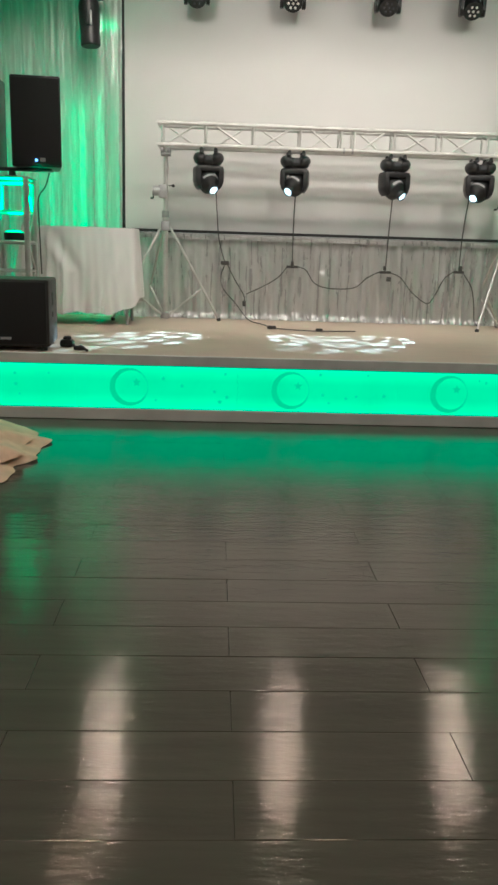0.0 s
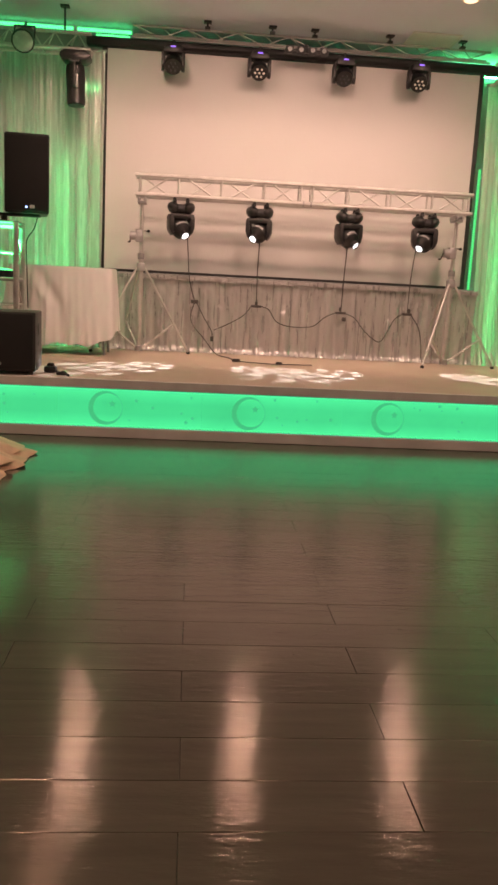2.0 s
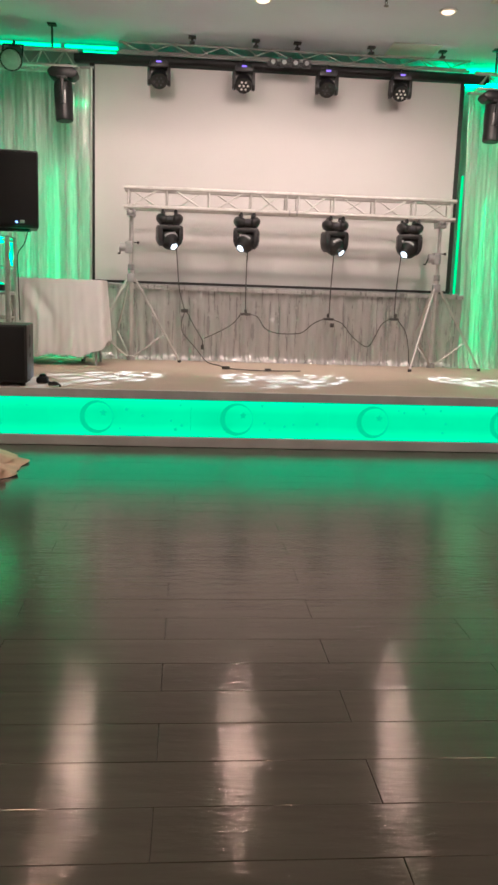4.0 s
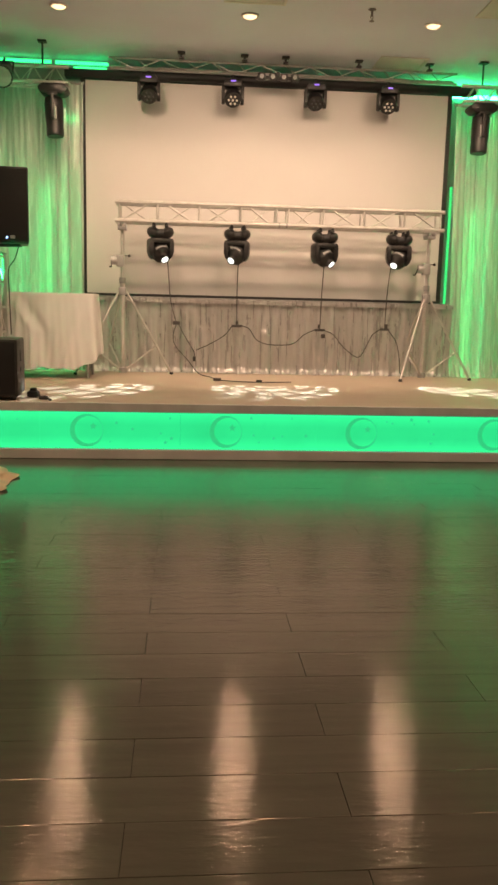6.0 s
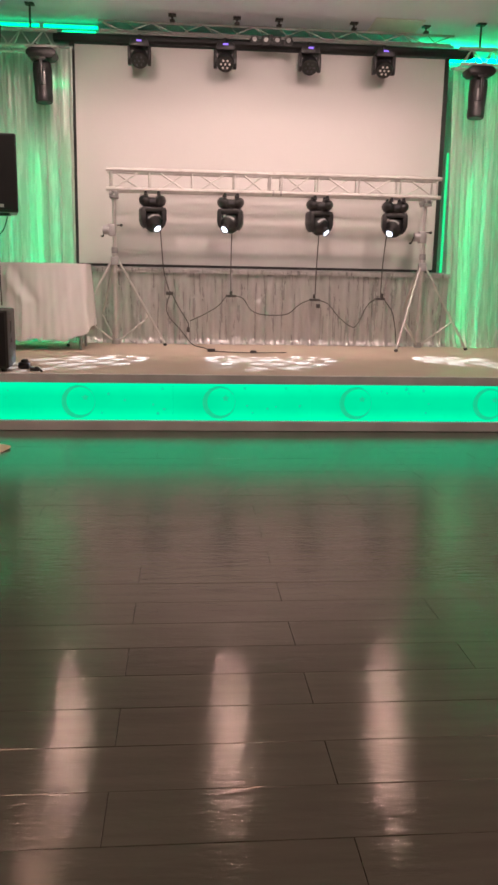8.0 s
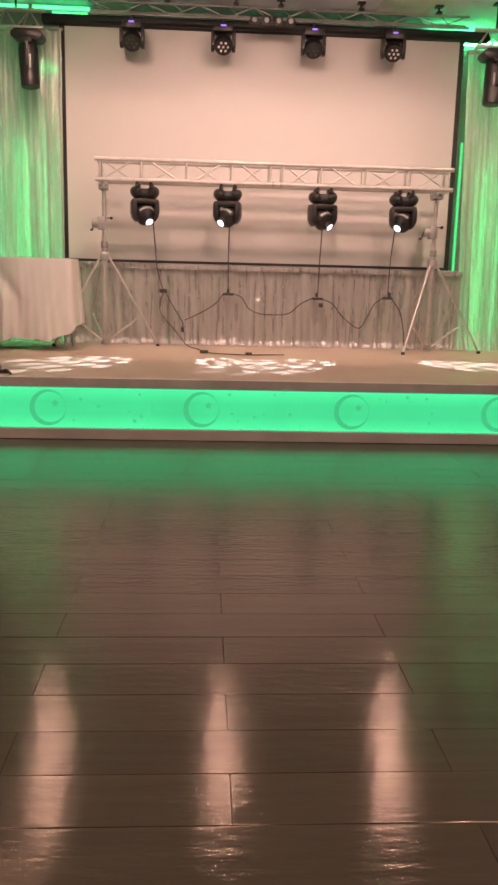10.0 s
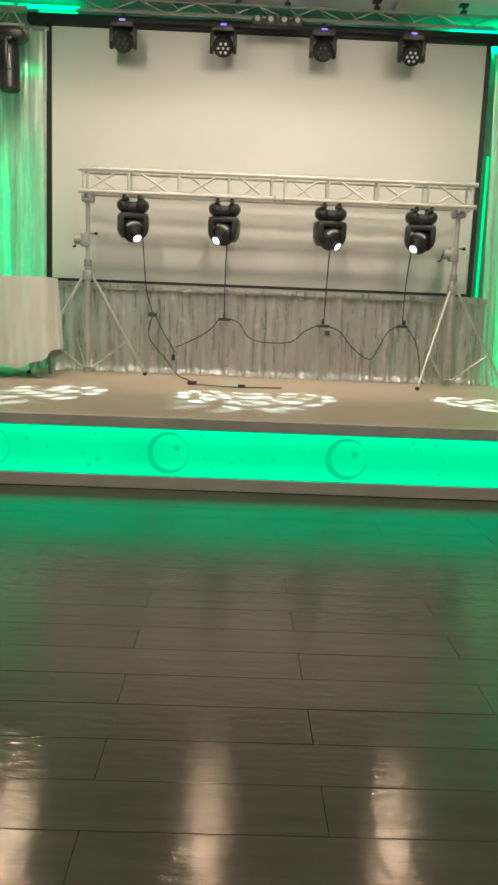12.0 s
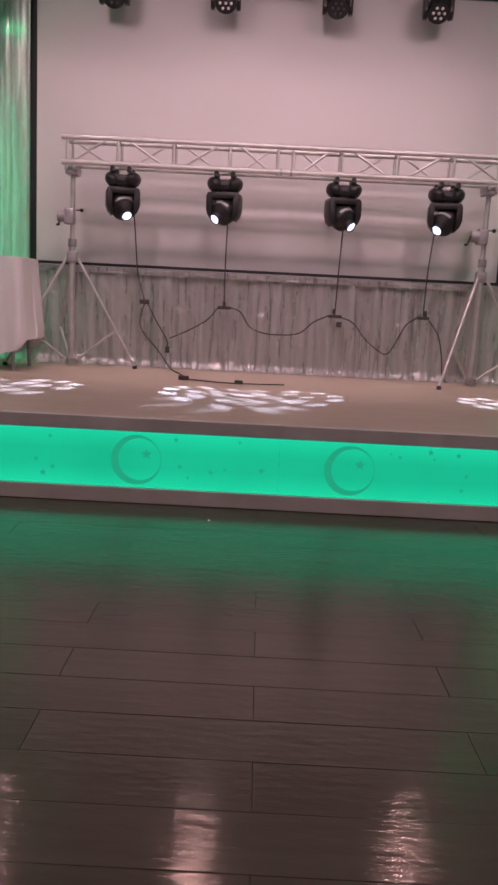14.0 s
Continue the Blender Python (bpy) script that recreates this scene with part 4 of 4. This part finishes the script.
tower = thing("totem_truss", "upright silver box truss lit green, carrying two loudspeakers", "truss", pose(-1.57, 7.2, STAGE))
for x in (-0.14, 0.14):
    for y in (-0.14, 0.14):
        part("chord", tube(bm_new(), (x, y, 0.01), (x, y, 1.32), 0.025, 12), M_ALU, tower)
for k in range(6):
    z = 0.06 + k * 0.246
    for y in (-0.14, 0.14):
        part("rung", tube(bm_new(), (-0.14, y, z), (0.14, y, z), 0.012, 8), M_ALU, tower)
    for x in (-0.14, 0.14):
        part("rung", tube(bm_new(), (x, -0.14, z), (x, 0.14, z), 0.012, 8), M_ALU, tower)
        if k < 5:
            part("diagonal", tube(bm_new(), (x, -0.14 if k % 2 else 0.14, z), (x, 0.14 if k % 2 else -0.14, z + 0.246), 0.010, 8), M_ALU, tower)
part("top_plate", box(bm_new(), -0.165, 0.165, -0.165, 0.165, 1.32, 1.332, 0.003), M_STEEL, tower)
part("foot_plate", box(bm_new(), -0.22, 0.22, -0.22, 0.22, 0.0, 0.010, 0.003), M_STEEL, tower)
part("shelf", box(bm_new(), -0.16, 0.16, -0.12, 0.12, 0.775, 0.79, 0.003), M_STEEL, tower)
up = thing("led_uplight", "small black LED uplight glowing green inside the totem", "stage light", pose(-1.57, 7.2, STAGE + 0.79))
part("body", lathe(bm_new(), [(0.07, 0.0), (0.085, 0.02), (0.09, 0.08), (0.085, 0.085)], 20), M_BLACK, up, "black round body")
part("lens", lathe(bm_new(), [(0.08, 0.0855), (0.06, 0.10), (0.004, 0.105)], 20), M_GREEN, up, "glowing green lens")
spot("uplight_lamp", pose(-1.57, 7.2, STAGE + 0.92, 180), 70.0, GREEN, 110, 0.5, 0.05)
bar = thing("speaker_bar", "black cross bar carrying two loudspeakers", "stand", pose(-1.57, 7.2, 1.775))
bm = tube(bm_new(), (0, 0, 0.007), (0, 0, 0.06), 0.03, 12)
box(bm, -0.05, 0.05, -0.05, 0.05, 0.007, 0.02, 0.004)
part("post", bm, M_BLACKMETAL, bar)
part("crossbar", box(bm_new(), -0.52, 0.34, -0.05, 0.05, 0.06, 0.085, 0.006), M_BLACKMETAL, bar)
part("cord", cable(bm_new(), [(0.30, 0.07, 0.06), (0.26, 0.09, -0.05), (0.19, 0.11, -0.16), (0.19, 0.12, -0.4), (0.2, 0.12, -0.8)], 0.006), M_RUBBER, bar)
loudspeaker(pose(-1.335, 7.08, 1.8605, 0, 0, 4), "black loudspeaker with grille standing on the cross bar")
loudspeaker(pose(-1.87, 7.08, 1.8605, 0, 0, -8), "black loudspeaker turned outwards on the cross bar")


def subwoofer(m, label):
    s = thing("subwoofer", label, "loudspeaker", m, "subwoofers on the stage")
    part("cabinet", box(bm_new(), -0.33, 0.33, 0.0, 0.55, 0.03, 0.53, 0.015), M_CARPETBOX, s, "textured black box")
    part("grille", box(bm_new(), -0.31, 0.31, -0.016, -0.001, 0.05, 0.512, 0.006), M_GRILLE, s, "black front grille")
    part("badge", box(bm_new(), -0.03, 0.05, -0.021, -0.0165, 0.085, 0.105, 0.002), M_BADGE, s, "small pale badge")
    for sx in (-1, 1):
        for name, z0, z1 in (("grip_slot", 0.33, 0.43), ("port_slot", 0.24, 0.28)):
            part(name, box(bm_new(), sx * 0.331 - 0.003, sx * 0.331 + 0.003, 0.20, 0.29, z0, z1, 0.002), M_BORDER, s, "dark recessed slot", 0)
        for y in (0.06, 0.49):
            part("rubber_foot", tube(bm_new(), (sx * 0.28, y, 0.0), (sx * 0.28, y, 0.03), 0.025, 10), M_RUBBER, s)
    return s


subwoofer(pose(-1.385, 6.02, STAGE, 0, 0, 5), "large black subwoofer standing at the stage edge")

# small black adaptor with its lead next to the subwoofer
ad = thing("power_adaptor", "small black plug adaptor with loose lead on the deck", "adaptor", pose(-0.98, 6.35, STAGE))
bm = box(bm_new(), -0.055, 0.05, -0.05, 0.05, 0.0, 0.06, 0.02)
box(bm, -0.03, 0.03, -0.03, 0.035, 0.05, 0.085, 0.014)
part("block", bm, M_BLACK, ad)
part("lead", cable(bm_new(), [(0.05, -0.03, 0.02), (0.10, -0.14, 0.012), (0.14, -0.20, 0.03), (0.20, -0.30, 0.012)], 0.011), M_RUBBER, ad)
part("plug", box(bm_new(), 0.08, 0.16, -0.20, -0.15, 0.0, 0.03, 0.006), M_RUBBER, ad)


# ---- heap of fabric on the hall floor ----
def fabric_heap():
    """Layered ruffles of a spread skirt: three stepped tiers with scalloped hems."""
    tiers = []
    for t, (reach, zt, zb) in enumerate(((1.02, 0.05, 0.004), (0.93, 0.10, 0.045), (0.80, 0.15, 0.095))):
        bm = bm_new()
        n, m = 150, 9
        rows = []
        for j in range(m + 1):
            v = j / m
            row = []
            for i in range(n):
                a = 2 * math.pi * i / n
                ruff = math.sin(17 * a + t) + 0.6 * math.sin(29 * a + 2 * t) + 0.5 * math.sin(7 * a + t)
                r = reach * (0.25 + 0.75 * v) + 0.028 * ruff * v + 0.03 * math.sin(3 * a + t) * v
                z = zt + (0.17 + 0.03 * t - zt) * (1 - v) ** 1.3 + 0.012 * math.sin(13 * a + 9 * v + t) * v
                if v > 0.85:
                    z = zt + (zb - zt) * (v - 0.85) / 0.15 + 0.008 * ruff
                k = (abs(math.cos(a)) ** 4 + abs(math.sin(a)) ** 4) ** -0.25
                row.append(bm.verts.new((k * r * math.cos(a), 0.98 * k * r * math.sin(a), max(z, 0.004))))
            rows.append(row)
        for ra, rb in zip(rows, rows[1:]):
            for i in range(n):
                bm.faces.new((ra[i], ra[(i + 1) % n], rb[(i + 1) % n], rb[i]))
        bm.faces.new(rows[0][::-1])
        tiers.append(bm)
    return tiers


heap = thing("fabric_heap", "peach satin skirt fabric with lace ruffles spread on the floor", "fabric", pose(-1.91, 4.45, 0.0))
for bm in fabric_heap():
    part("ruffle", bm, M_PEACH, heap, "peach sequinned ruffle tier", 60)
bm = bm_new()
rs = random.Random(9)
for _ in range(70):
    a, r = rs.uniform(-1.2, 1.3), rs.uniform(0.55, 0.80)
    v = (r / 0.84 - 0.25) / 0.75
    z = 0.15 + 0.05 * max(0.0, 1 - v) ** 1.3
    bmesh.ops.create_icosphere(bm, subdivisions=1, radius=0.004, matrix=Matrix.Translation((r * math.cos(a), 0.86 * r * math.sin(a), z + 0.012)))
part("sequins", bm, M_SEQUIN, heap, "scattered shiny sequins")["kind"] = "stuff"

# ---- laminate floor ----
ROW, LENGTH, ROW0, JOINT = 0.2025, 1.18, 0.595, 0.255
floor = structure("floor", box(bm_new(), WEST - 0.2, EAST + 0.2, SOUTH - 0.2, NORTH + 0.2, -0.2, -0.012), M_SUBFLOOR, "dark glossy wood laminate floor laid in staggered planks", "floor")
bm = box(bm_new(), 0.0006, LENGTH - 0.0006, 0.0008, ROW - 0.0008, -0.0118, 0.0)
top = [e for e in bm.edges if all(v.co.z > -0.001 for v in e.verts)]
bmesh.ops.bevel(bm, geom=top, offset=0.0010, segments=1, affect="EDGES")
plank_mesh = finish("plank", bm, M_PLANK, 0)
rest_v, rest_f = [], []
for k in range(-42, 26):
    y = ROW0 + ROW * k
    if y > FRONT or y < SOUTH:
        continue
    off = JOINT if k % 2 == 0 else JOINT + LENGTH / 2
    for i in range(-6, 8):
        x = off + LENGTH * i
        if x < WEST or x + LENGTH > EAST:
            continue
        if -3.4 < x < 4.2 and 0.1 < y:
            ob = new("plank", plank_mesh)
            ob.parent = floor
            ob.matrix_basis = pose(x, y, rng.uniform(-0.0006, 0.0004), rng.uniform(-0.035, 0.035), rng.uniform(-0.012, 0.012), 0)
        else:
            n = len(rest_v)
            x0, x1, y0, y1 = x + 0.0015, x + LENGTH - 0.0015, y + 0.0015, y + ROW - 0.0015
            rest_v += [(x0, y0, -0.0005), (x1, y0, -0.0005), (x1, y1, -0.0005), (x0, y1, -0.0005), (x0, y0, -0.0118), (x1, y0, -0.0118), (x1, y1, -0.0118), (x0, y1, -0.0118)]
            rest_f += [tuple(n + q for q in f) for f in ((0, 1, 2, 3), (0, 4, 5, 1), (1, 5, 6, 2), (2, 6, 7, 3), (3, 7, 4, 0))]
me = bpy.data.meshes.new("further_planks")
me.from_pydata(rest_v, [], rest_f)
me.materials.append(M_PLANK)
far = tagged(new("further_planks", me), "dark laminate planks further off", kind="stuff")
far.parent = floor
